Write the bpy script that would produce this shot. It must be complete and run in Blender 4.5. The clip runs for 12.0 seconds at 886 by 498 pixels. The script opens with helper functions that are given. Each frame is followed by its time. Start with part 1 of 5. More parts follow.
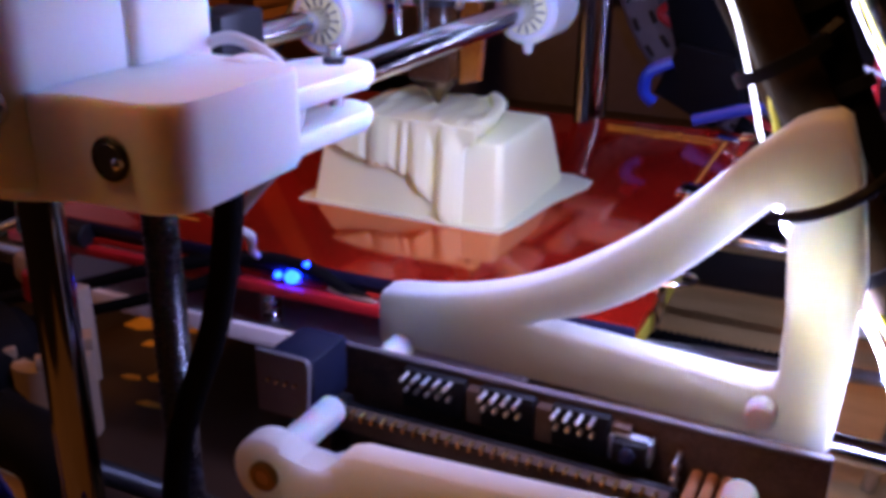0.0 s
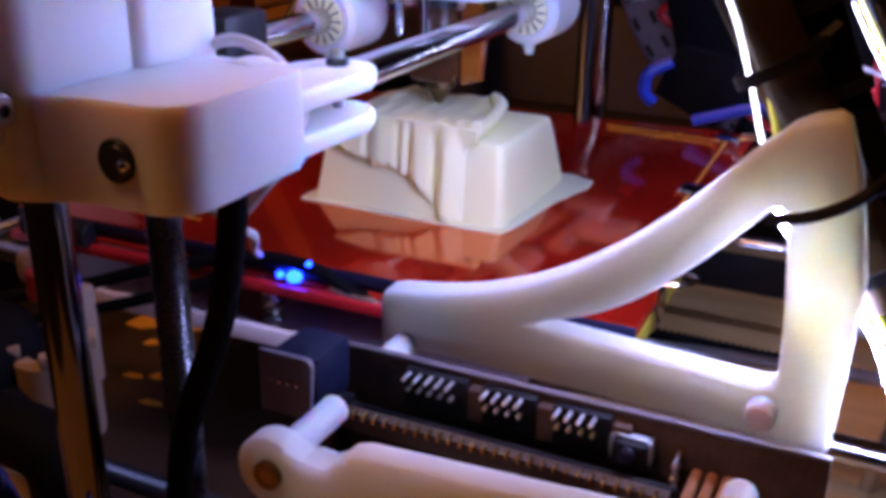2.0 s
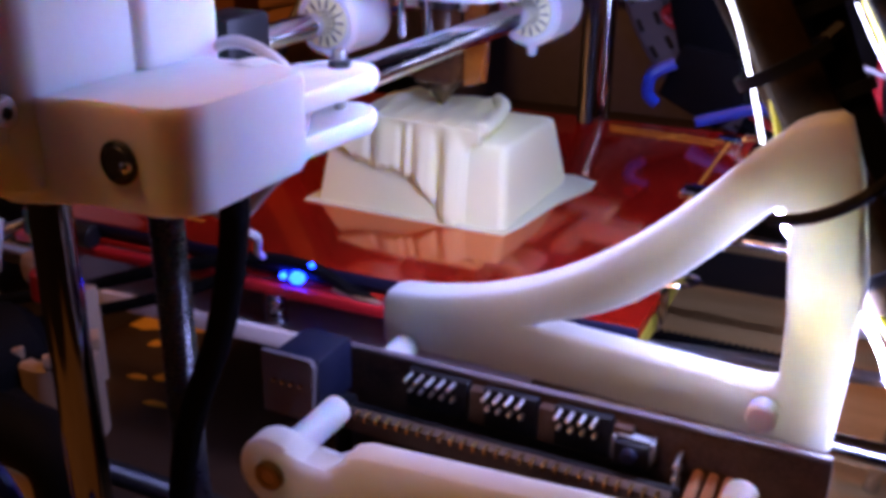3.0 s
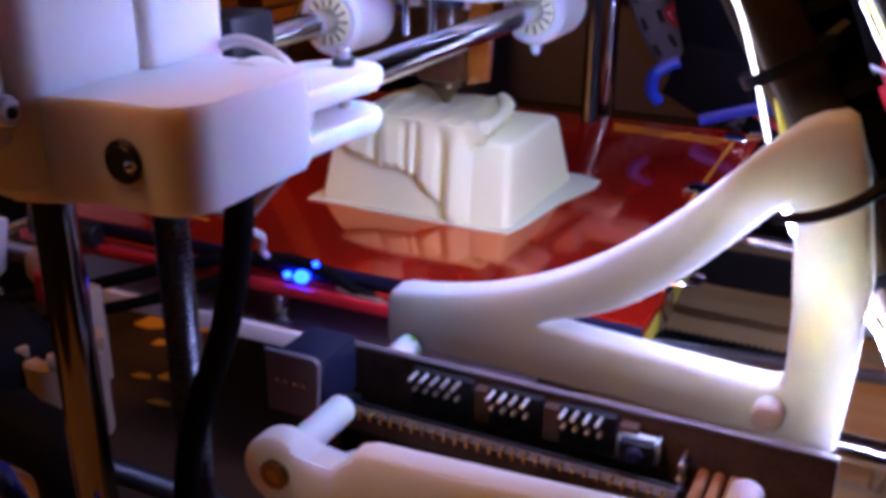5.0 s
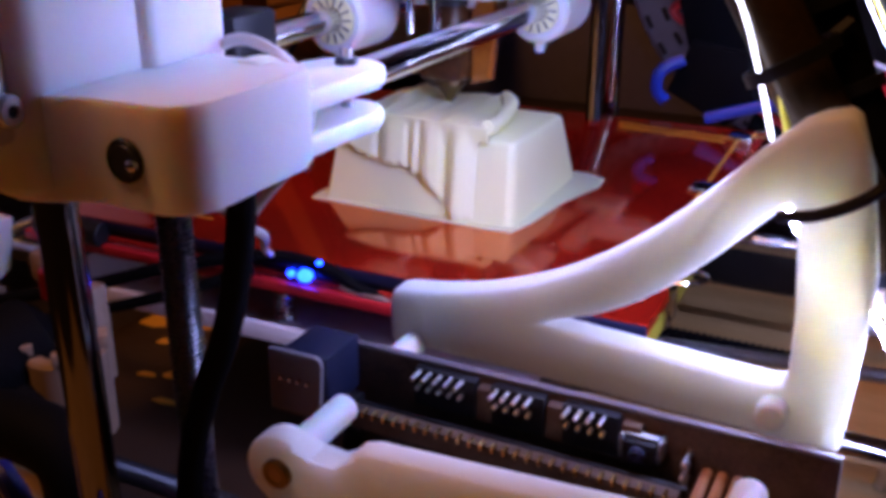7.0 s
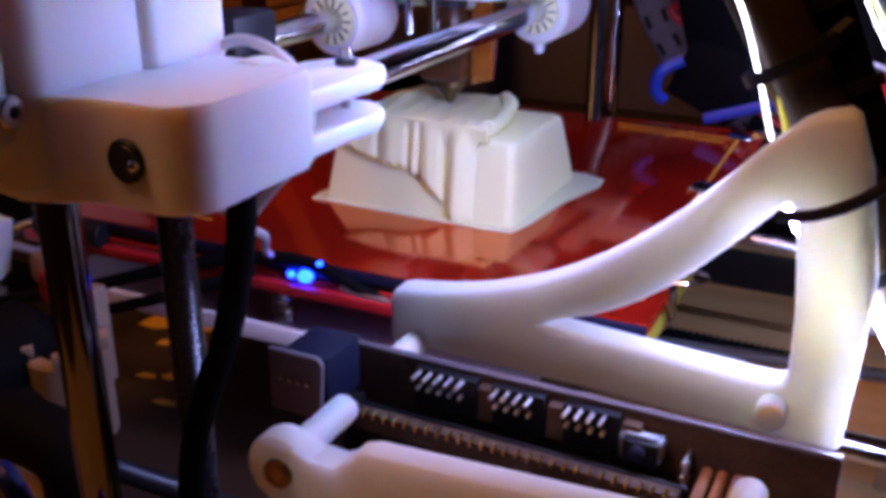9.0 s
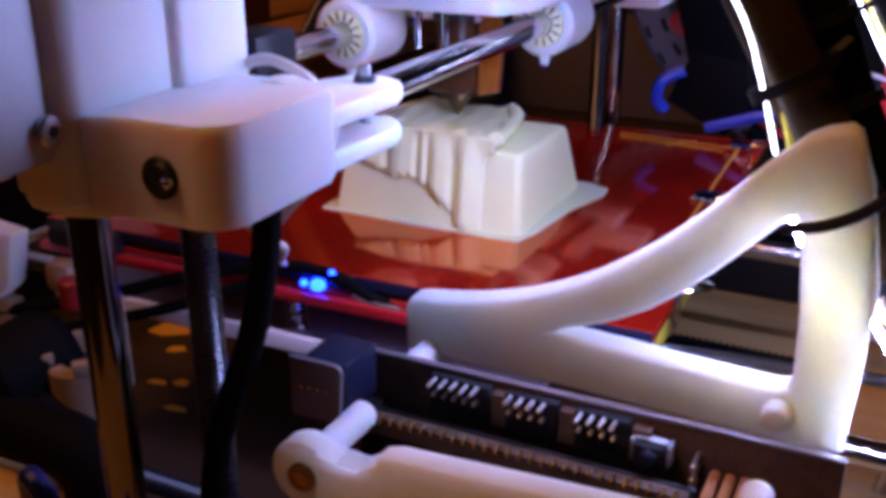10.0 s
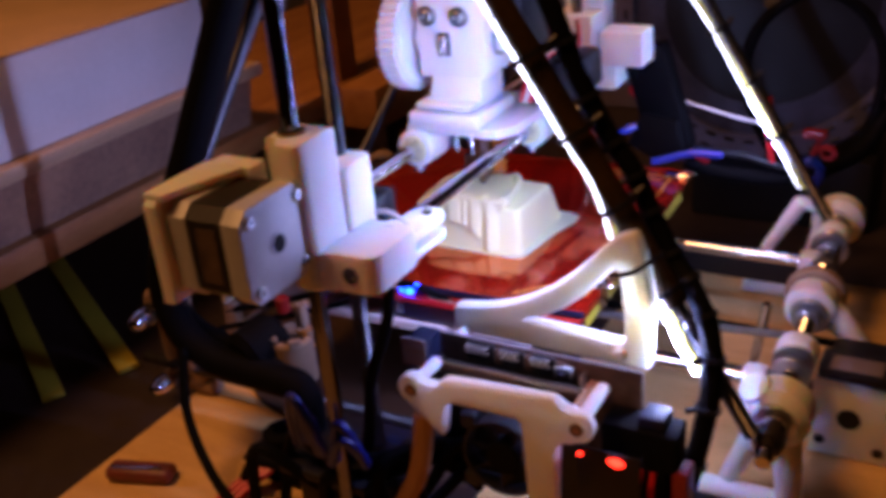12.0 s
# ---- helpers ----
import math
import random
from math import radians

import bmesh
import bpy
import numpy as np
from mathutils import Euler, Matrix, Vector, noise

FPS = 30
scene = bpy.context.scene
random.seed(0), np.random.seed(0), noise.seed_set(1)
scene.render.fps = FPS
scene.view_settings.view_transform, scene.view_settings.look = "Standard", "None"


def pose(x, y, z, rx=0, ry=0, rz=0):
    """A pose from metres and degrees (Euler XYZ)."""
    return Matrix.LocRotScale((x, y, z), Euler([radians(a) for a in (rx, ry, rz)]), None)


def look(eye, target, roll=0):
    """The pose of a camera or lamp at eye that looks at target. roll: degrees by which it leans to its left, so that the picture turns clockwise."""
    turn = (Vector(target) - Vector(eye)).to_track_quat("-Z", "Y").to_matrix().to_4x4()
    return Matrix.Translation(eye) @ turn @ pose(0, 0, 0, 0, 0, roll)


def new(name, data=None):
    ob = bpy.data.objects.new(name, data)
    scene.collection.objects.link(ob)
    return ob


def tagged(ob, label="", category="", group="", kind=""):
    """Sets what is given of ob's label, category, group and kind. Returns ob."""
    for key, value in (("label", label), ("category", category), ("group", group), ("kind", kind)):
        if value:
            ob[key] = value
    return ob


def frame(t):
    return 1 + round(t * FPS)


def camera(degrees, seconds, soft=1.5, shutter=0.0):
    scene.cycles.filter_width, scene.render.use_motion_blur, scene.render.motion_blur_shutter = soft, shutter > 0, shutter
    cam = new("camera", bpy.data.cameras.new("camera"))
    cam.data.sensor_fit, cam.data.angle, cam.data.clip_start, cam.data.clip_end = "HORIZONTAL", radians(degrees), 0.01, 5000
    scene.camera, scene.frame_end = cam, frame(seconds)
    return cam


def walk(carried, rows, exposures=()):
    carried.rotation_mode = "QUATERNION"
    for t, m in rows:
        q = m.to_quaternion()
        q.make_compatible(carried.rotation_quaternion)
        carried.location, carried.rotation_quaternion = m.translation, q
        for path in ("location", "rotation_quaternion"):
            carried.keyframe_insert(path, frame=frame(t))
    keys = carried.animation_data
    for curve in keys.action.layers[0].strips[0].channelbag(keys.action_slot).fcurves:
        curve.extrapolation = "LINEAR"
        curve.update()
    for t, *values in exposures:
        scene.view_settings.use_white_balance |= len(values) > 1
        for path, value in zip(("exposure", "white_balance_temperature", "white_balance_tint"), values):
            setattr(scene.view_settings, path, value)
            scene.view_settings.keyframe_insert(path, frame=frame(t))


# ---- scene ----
cam = camera(48.20, 12.0, 4.5, 0.5)
# eye, yaw, pitch, roll
PATH = [
    (0, 0.0107, -0.0049, 0.2123, 25.57, -21.95, 0.46),
    (0.5, 0.0110, -0.0048, 0.2124, 25.62, -22.03, 0.39),
    (1, 0.0108, -0.0055, 0.2130, 25.57, -22.11, 0.49),
    (1.5, 0.0108, -0.0061, 0.2132, 25.54, -22.02, 0.53),
    (2, 0.0107, -0.0062, 0.2133, 25.54, -22.05, 0.55),
    (2.5, 0.0110, -0.0062, 0.2135, 25.69, -22.06, 0.52),
    (3, 0.0115, -0.0063, 0.2134, 25.85, -21.97, 0.39),
    (5, 0.0111, -0.0062, 0.2133, 26.04, -22.04, 0.27),
    (5.5, 0.0111, -0.0065, 0.2140, 26.07, -22.16, 0.32),
    (6, 0.0109, -0.0064, 0.2139, 26.14, -22.16, 0.25),
    (6.5, 0.0113, -0.0064, 0.2137, 26.29, -22.10, 0.14),
    (7, 0.0116, -0.0056, 0.2133, 26.42, -22.14, 0.11),
    (9, 0.0116, -0.0061, 0.2132, 26.37, -22.06, 0.03),
    (9.5, 0.0121, -0.0067, 0.2140, 26.48, -21.94, 0.04),
    (9.8, 0.0098, -0.0094, 0.2157, 25.98, -21.98, -0.15),
    (10, 0.0107, -0.0132, 0.2170, 26.18, -21.78, -0.03),
    (10.3, 0.0085, -0.0245, 0.2258, 25.57, -22.46, 0.10),
    (10.5, 0.0122, -0.0360, 0.2306, 25.43, -22.20, 0.41),
    (10.7, 0.0200, -0.0545, 0.2462, 26.15, -22.90, -0.10),
    (11, 0.0277, -0.1023, 0.2705, 25.97, -23.89, 1.13),
    (11.2, 0.0370, -0.1390, 0.2936, 25.00, -24.05, 2.16),
    (11.3, 0.0447, -0.1590, 0.3060, 24.81, -23.52, 1.74),
    (11.4, 0.0526, -0.1769, 0.3183, 24.61, -23.64, 1.14),
    (11.5, 0.0636, -0.1912, 0.3256, 24.21, -23.38, 0.40),
    (11.6, 0.0827, -0.2032, 0.3332, 25.17, -22.99, -0.51),
    (11.7, 0.0934, -0.2050, 0.3372, 25.24, -23.12, -0.18),
    (11.8, 0.1075, -0.2024, 0.3427, 26.42, -23.99, -0.46),
    (11.9, 0.1220, -0.1965, 0.3460, 30.60, -24.60, -3.90),
    (12, 0.1314, -0.1965, 0.3550, 31.31, -25.26, -5.40),
]
walk(cam, [(t, pose(x, y, z, 0, 0, yaw) @ pose(0, 0, 0, 90 + pitch) @ pose(0, 0, 0, 0, 0, roll)) for t, x, y, z, yaw, pitch, roll in PATH],
     exposures=[(0, 0.0), (10.4, 0.0), (11.0, -0.25), (11.5, 0.0), (12.0, 0.42)])

# ---- world and light ----
world = bpy.data.worlds.new("world")
scene.world = world
world.use_nodes = True
world.node_tree.nodes["Background"].inputs[0].default_value = (0.55, 0.42, 0.36, 1)
world.node_tree.nodes["Background"].inputs[1].default_value = 0.02


def area_lamp(name, eye, target, size, watts, colour):
    lamp = bpy.data.lights.new(name, "AREA")
    lamp.size, lamp.energy, lamp.color = size, watts, colour
    ob = new(name, lamp)
    ob.matrix_world = look(eye, target)
    return ob


# warm lamp of the room, behind the camera and to its left
tagged(area_lamp("room_lamp", (-0.52, -0.32, 1.66), (-0.10, 0.2, 0.05), 0.45, 10.8, (1.0, 0.43, 0.15)), "warm room lamp out of view", "lamp", kind="structure")
LED_POWER = 430.0


def strip_lamp(name, a, b, normal, watts):
    """The light that a lit strip between two points throws to its open side."""
    a, b = Vector(a), Vector(b)
    along_x = (b - a).normalized()
    back = -Vector(normal)
    back = (back - along_x * back.dot(along_x)).normalized()
    lamp = bpy.data.lights.new(name, "AREA")
    lamp.shape, lamp.size, lamp.size_y = "RECTANGLE", (b - a).length, 0.003
    lamp.energy, lamp.color = watts, (0.55, 0.60, 1.34)
    ob = new(name, lamp)
    m = Matrix((along_x, back.cross(along_x), back)).transposed().to_4x4()
    m.translation = (a + b) / 2 + Vector(normal).normalized() * 0.0025
    ob.matrix_world = m
    return tagged(ob, "cool white light of the lit strip", "lamp", kind="structure")


# the lit strips on the near and the far frame leg, which shine in over the bed
strip_lamp("near_strip_lamp", (-0.075, 0.190, 0.270), (-0.0140, 0.190, 0.160), (-0.85, 0.32, -0.50), 0.265)
strip_lamp("far_strip_lamp", (-0.078, 0.444, 0.280), (0.016, 0.444, 0.108), (-0.70, 0.10, -0.70), 0.20)


# ---- materials ----
def material(name, base, rough=0.5, metal=0.0, second=None, scale=40.0, amount=0.5, bump=0.0, bump_scale=300.0, coat=0.0, sss=0.0, sss_tint=(1.0, 0.9, 0.75), sss_depth=0.009, spec=0.5, stretch=None):
    """A principled surface with stains (large noise), grain (fine noise) and relief."""
    m = bpy.data.materials.new(name)
    m.use_nodes = True
    nt = m.node_tree
    p = nt.nodes["Principled BSDF"]
    p.inputs["Metallic"].default_value = metal
    p.inputs["Coat Weight"].default_value = coat
    p.inputs["Specular IOR Level"].default_value = spec
    p.inputs["Coat Roughness"].default_value = 0.06
    if sss:
        p.inputs["Subsurface Weight"].default_value = sss
        p.inputs["Subsurface Radius"].default_value = sss_tint
        p.inputs["Subsurface Scale"].default_value = sss_depth
    tc = nt.nodes.new("ShaderNodeTexCoord")
    source = tc.outputs["Object"]
    if stretch:
        mp = nt.nodes.new("ShaderNodeMapping")
        mp.inputs["Scale"].default_value = stretch
        nt.links.new(source, mp.inputs["Vector"])
        source = mp.outputs["Vector"]
    big = nt.nodes.new("ShaderNodeTexNoise")
    big.inputs["Scale"].default_value, big.inputs["Detail"].default_value = scale, 6
    fine = nt.nodes.new("ShaderNodeTexNoise")
    fine.inputs["Scale"].default_value, fine.inputs["Detail"].default_value = scale * 12, 3
    for n in (big, fine):
        nt.links.new(source, n.inputs["Vector"])
    mixn = nt.nodes.new("ShaderNodeMix")
    mixn.inputs[0].default_value = 0.35
    nt.links.new(big.outputs["Fac"], mixn.inputs[2])
    nt.links.new(fine.outputs["Fac"], mixn.inputs[3])
    ramp = nt.nodes.new("ShaderNodeValToRGB")
    second = second or tuple(c * 0.75 for c in base)
    lo = tuple(b + (s - b) * amount for b, s in zip(base, second))
    ramp.color_ramp.elements[0].position, ramp.color_ramp.elements[1].position = 0.36, 0.64
    ramp.color_ramp.elements[0].color, ramp.color_ramp.elements[1].color = (*lo, 1), (*base, 1)
    nt.links.new(mixn.outputs[0], ramp.inputs["Fac"])
    nt.links.new(ramp.outputs["Color"], p.inputs["Base Color"])
    rr = nt.nodes.new("ShaderNodeMapRange")
    rr.inputs["To Min"].default_value, rr.inputs["To Max"].default_value = max(0.02, rough * 0.8), min(1.0, rough * 1.2)
    nt.links.new(fine.outputs["Fac"], rr.inputs["Value"])
    nt.links.new(rr.outputs["Result"], p.inputs["Roughness"])
    if bump:
        bn = nt.nodes.new("ShaderNodeTexNoise")
        bn.inputs["Scale"].default_value = bump_scale
        nt.links.new(source, bn.inputs["Vector"])
        b = nt.nodes.new("ShaderNodeBump")
        b.inputs["Strength"].default_value, b.inputs["Distance"].default_value = bump, 0.0006
        nt.links.new(bn.outputs["Fac"], b.inputs["Height"])
        nt.links.new(b.outputs["Normal"], p.inputs["Normal"])
    return m


def glowing(name, colour, strength):
    m = bpy.data.materials.new(name)
    m.use_nodes = True
    p = m.node_tree.nodes["Principled BSDF"]
    p.inputs["Base Color"].default_value = (*colour, 1)
    p.inputs["Emission Color"].default_value = (*colour, 1)
    p.inputs["Emission Strength"].default_value = strength
    return m


def layered(name, base, second, pitch, **kw):
    """Printed plastic: fine horizontal layer lines over the colour."""
    m = material(name, base, second=second, **kw)
    nt = m.node_tree
    p = nt.nodes["Principled BSDF"]
    tc = nt.nodes.new("ShaderNodeTexCoord")
    wv = nt.nodes.new("ShaderNodeTexWave")
    wv.wave_type, wv.bands_direction = "BANDS", "Z"
    wv.inputs["Scale"].default_value, wv.inputs["Distortion"].default_value = 0.314 / pitch, 0.4
    nt.links.new(tc.outputs["Object"], wv.inputs["Vector"])
    b = nt.nodes.new("ShaderNodeBump")
    b.inputs["Strength"].default_value, b.inputs["Distance"].default_value = 0.14, 0.0003
    nt.links.new(wv.outputs["Fac"], b.inputs["Height"])
    nt.links.new(b.outputs["Normal"], p.inputs["Normal"])
    return m


WHITE = layered("white_printed_plastic", (0.80, 0.79, 0.77), (0.74, 0.71, 0.67), 0.0006, rough=0.5, scale=60, sss=0.80, sss_tint=(1.0, 0.44, 0.22), sss_depth=0.0075)
THINWHITE = layered("translucent_white_plastic", (0.80, 0.80, 0.72), (0.74, 0.73, 0.62), 0.0006, rough=0.5, scale=60, sss=0.85, sss_tint=(1.0, 0.95, 0.82), sss_depth=0.011)
# tan plastic; also the shaded copy of white on the motor clamp's flange
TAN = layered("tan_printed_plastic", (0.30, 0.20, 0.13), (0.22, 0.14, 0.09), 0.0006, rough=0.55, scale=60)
PANELBROWN = material("brown_panel", (0.17, 0.145, 0.18), 0.4, scale=9, amount=0.8, bump=0.2, bump_scale=150)
DARKGLASS = material("dark_glossy_panel", (0.009, 0.006, 0.015), 0.05, scale=8, amount=0.7)
IVORY = layered("ivory_printed_plastic", (0.95, 0.94, 0.54), (0.92, 0.90, 0.48), 0.0005, rough=0.45, scale=70, sss=0.5, sss_tint=(1.0, 0.92, 0.55), sss_depth=0.005)
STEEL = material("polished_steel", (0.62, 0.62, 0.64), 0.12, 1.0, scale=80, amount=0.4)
# rod steel with its dark reflections put into the base colour
SHADEDSTEEL = material("darkened_rod_steel", (0.17, 0.165, 0.18), 0.08, 1.0, scale=80, amount=0.4)
ZINC = material("zinc_plated_steel", (0.50, 0.50, 0.50), 0.35, 1.0, scale=120, amount=0.8)
DULLZINC = material("dull_zinc_rod", (0.11, 0.11, 0.115), 0.28, 1.0, scale=120, amount=0.8)
DARKSTEEL = material("blackened_steel", (0.06, 0.06, 0.065), 0.35, 0.7, scale=100)
ALU = material("brushed_aluminium", (0.62, 0.61, 0.62), 0.42, 0.85, scale=50, amount=0.5, bump=0.1, bump_scale=900)
CAPALU = material("cast_motor_cap", (0.60, 0.60, 0.62), 0.55, 0.3, scale=70, amount=0.5, bump=0.2, bump_scale=700)
BLACK = material("black_plastic", (0.010, 0.010, 0.012), 0.45, scale=60, amount=0.6, spec=0.3)
RUBBER = material("black_cable_sleeve", (0.004, 0.004, 0.005), 0.7, scale=90, spec=0.06, bump=0.3, bump_scale=500)
LAMINATE = material("black_laminated_steel", (0.03, 0.028, 0.028), 0.5, 0.4, scale=60, bump=0.3, stretch=(40, 1, 1))
PCB = material("brown_circuit_board", (0.060, 0.038, 0.028), 0.6, spec=0.25, scale=120, second=(0.17, 0.11, 0.07), amount=0.7)
PCBGREY = material("grey_circuit_board", (0.19, 0.16, 0.17), 0.45, scale=160)
PIN = material("tinned_pin", (0.75, 0.75, 0.76), 0.38, 1.0, scale=200)
GOLD = material("gilt_pin", (0.75, 0.52, 0.22), 0.25, 1.0, scale=200)
COPPER = material("brown_wire", (0.42, 0.20, 0.08), 0.4, scale=90)
REDBED = material("red_heater_board", (0.42, 0.018, 0.010), 0.35, scale=25, second=(0.30, 0.010, 0.008), amount=0.8)
REDEDGE = material("red_board_edge", (0.55, 0.02, 0.03), 0.3, scale=60)
TRACE = material("yellow_board_trace", (0.70, 0.36, 0.03), 0.4, scale=200)
AMBER = material("orange_amber_scrap", (0.80, 0.42, 0.06), 0.35, scale=200)
KAPTON = material("amber_tape", (0.50, 0.17, 0.02), 0.15, scale=80, second=(0.30, 0.07, 0.01), amount=0.9, coat=0.6, bump=0.6, bump_scale=250)
BROWNTAPE = material("brown_taped_block", (0.11, 0.045, 0.015), 0.25, scale=80, second=(0.05, 0.02, 0.01), amount=0.9, coat=0.4, bump=0.5, bump_scale=250)
BRASS = material("dark_brass", (0.20, 0.13, 0.06), 0.35, 0.9, scale=150)
GLASS = material("red_film_under_glass", (0.40, 0.010, 0.005), 0.11, scale=25, second=(0.26, 0.006, 0.004), amount=0.8, coat=0.5)
GLASS.node_tree.nodes["Principled BSDF"].inputs["Coat Roughness"].default_value = 0.05
GLASS.node_tree.nodes["Principled BSDF"].inputs["Coat IOR"].default_value = 1.55
GLASS.node_tree.nodes["Principled BSDF"].inputs["IOR"].default_value = 4.4
GLASS.node_tree.nodes["Principled BSDF"].inputs["Specular Tint"].default_value = (1.0, 0.46, 0.20, 1)
SHEET = material("dark_brown_sheet", (0.045, 0.026, 0.017), 0.45, scale=20, amount=0.7)
PLYWOOD = material("pale_plywood", (0.74, 0.48, 0.19), 0.6, scale=14, second=(0.58, 0.34, 0.11), amount=0.9, bump=0.3, bump_scale=250, stretch=(1, 6, 6))
OAK = material("orange_wood", (0.42, 0.19, 0.06), 0.5, scale=12, second=(0.26, 0.10, 0.03), amount=0.9, bump=0.3, bump_scale=200, stretch=(6, 1, 6))
DARKWOOD = material("dark_table_top", (0.035, 0.024, 0.022), 0.5, scale=10, amount=0.8, bump=0.2, bump_scale=150)
WALLPAINT = material("dark_wall_paint", (0.050, 0.040, 0.046), 0.8, scale=6, amount=0.5, bump=0.2, bump_scale=120)
CEILPAINT = material("ceiling_paint", (0.45, 0.40, 0.36), 0.85, scale=5, amount=0.3)
CARD = material("white_carton", (0.88, 0.84, 0.86), 0.6, scale=20, amount=0.35, bump=0.15, bump_scale=200)
TRAYPLASTIC = material("clear_brown_plastic", (0.46, 0.28, 0.19), 0.25, scale=18, second=(0.20, 0.13, 0.11), amount=0.8, coat=0.4)
HOLE = material("dark_hole", (0.004, 0.004, 0.004), 0.9, scale=100)
LIPPLASTIC = material("beige_plastic_lid", (0.62, 0.42, 0.26), 0.4, scale=25, amount=0.6)
BLUE = material("blue_wire", (0.006, 0.04, 0.45), 0.35, scale=150)
REDWIRE = material("red_wire", (0.55, 0.015, 0.02), 0.35, scale=150)
WHITEWIRE = material("white_wire", (0.72, 0.68, 0.66), 0.4, scale=150)
NAVY = material("dark_blue_plastic", (0.010, 0.013, 0.040), 0.5, scale=100, spec=0.3)
YELLOW = material("yellow_plastic", (0.50, 0.42, 0.04), 0.5, scale=50)
TUBE = material("smoked_brown_tube", (0.020, 0.012, 0.006), 0.36, scale=50, second=(0.06, 0.032, 0.010), amount=0.9, spec=0.2)
SPOOLGREY = material("blue_grey_disc_plastic", (0.11, 0.11, 0.17), 0.45, scale=60, amount=0.7)
DEEPBLUE = material("deep_blue_wire", (0.003, 0.010, 0.17), 0.4, scale=150)
MOTTLED = material("mottled_blue_grey_film", (0.055, 0.055, 0.095), 0.4, scale=55, second=(0.014, 0.014, 0.030), amount=0.95)
REDPART = material("dark_red_plastic", (0.25, 0.01, 0.012), 0.35, scale=80)
LED = glowing("white_led", (0.55, 0.60, 1.30), LED_POWER)
LEDYELLOW = material("yellow_phosphor_strip", (0.75, 0.62, 0.03), 0.4, scale=150)
LEDCHIP = glowing("white_led_strip", (0.72, 0.74, 1.0), 9.0)
BLUELED = glowing("blue_led", (0.003, 0.022, 1.0), 34.0)
REDLED = glowing("red_led", (1.0, 0.02, 0.01), 6.0)


# ---- builders ----
BASE = {}


def thing(name, base, label, category, group="", kind=""):
    ob = new(name)
    ob.empty_display_size = 0.01
    ob.location = base
    BASE[ob] = Vector(base)
    return tagged(ob, label, category, group, kind)


def part(name, bm, material, parent=None, label="", angle=35.0):
    """Links a bmesh, in world metres, as one mesh under a thing or a part."""
    origin = BASE[parent] if parent else Vector((0, 0, 0))
    bmesh.ops.translate(bm, verts=bm.verts, vec=-origin)
    bmesh.ops.recalc_face_normals(bm, faces=bm.faces)
    layer = bm.faces.layers.int.get("flat")
    smooth = [not (layer and f[layer]) for f in bm.faces]
    me = bpy.data.meshes.new(name)
    bm.to_mesh(me)
    bm.free()
    me.materials.append(material)
    me.polygons.foreach_set("use_smooth", smooth)
    me.set_sharp_from_angle(angle=radians(angle))
    ob = new(name, me)
    if parent:
        ob.parent = parent
    BASE[ob] = origin
    return tagged(ob, label)


def structure(name, bm, material, label, category):
    return tagged(part(name, bm, material), label, category, kind="structure")


def flats(bm, test):
    """Marks the flat faces, which keep their own normal beside rounded edges."""
    bm.normal_update()
    layer = bm.faces.layers.int.get("flat") or bm.faces.layers.int.new("flat")
    for f in bm.faces:
        f[layer] = 1 if test(f) else 0
    return bm


def squared(f):
    return max(abs(c) for c in f.normal) > 0.9999


def box(lo, hi, bevel=0.0, seg=2, bm=None):
    bm = bm or bmesh.new()
    c = [(a + b) / 2 for a, b in zip(lo, hi)]
    s = [max(1e-5, abs(b - a)) for a, b in zip(lo, hi)]
    r = bmesh.ops.create_cube(bm, size=1.0, matrix=Matrix.LocRotScale(c, None, s))
    if bevel:
        edges = {e for v in r["verts"] for e in v.link_edges}
        bmesh.ops.bevel(bm, geom=list(edges), offset=bevel, segments=seg, affect="EDGES", profile=0.5)
    return flats(bm, squared)


def turned(bm, angle, axis, centre):
    bmesh.ops.rotate(bm, verts=bm.verts, cent=Vector(centre), matrix=Matrix.Rotation(radians(angle), 3, axis))
    return bm


def sweep(points, radii, sides=12, bm=None, caps=True):
    """A tube along points, with one radius or a radius a point."""
    bm = bm or bmesh.new()
    pts = [Vector(p) for p in points]
    if not hasattr(radii, "__len__"):
        radii = [radii] * len(pts)
    up = None
    rings = []
    for i, p in enumerate(pts):
        d = (pts[min(i + 1, len(pts) - 1)] - pts[max(i - 1, 0)]).normalized()
        if up is None:
            up = d.orthogonal().normalized()
        up = (up - d * up.dot(d)).normalized()
        side = d.cross(up)
        rings.append([bm.verts.new(p + radii[i] * (math.cos(a) * up + math.sin(a) * side)) for a in (2 * math.pi * k / sides for k in range(sides))])
    for a, b in zip(rings, rings[1:]):
        for k in range(sides):
            bm.faces.new((a[k], a[(k + 1) % sides], b[(k + 1) % sides], b[k]))
    if caps:
        bm.faces.new(rings[0][::-1])
        bm.faces.new(rings[-1])
    return bm


def rod(a, b, r, sides=20, chamfer=0.0006, bm=None):
    a, b = Vector(a), Vector(b)
    d = (b - a).normalized() * chamfer
    return sweep([a, a + d, b - d, b], [r - chamfer, r, r, r - chamfer], sides, bm)


def threaded(a, b, r=0.004, pitch=0.00125, sides=12):
    a, b = Vector(a), Vector(b)
    n = max(2, int((b - a).length / pitch))
    pts, radii = [], []
    for i in range(n):
        for f, k in ((0.0, 0.86), (0.5, 1.0)):
            pts.append(a.lerp(b, (i + f) / n))
            radii.append(r * k)
    return sweep(pts, radii, sides)


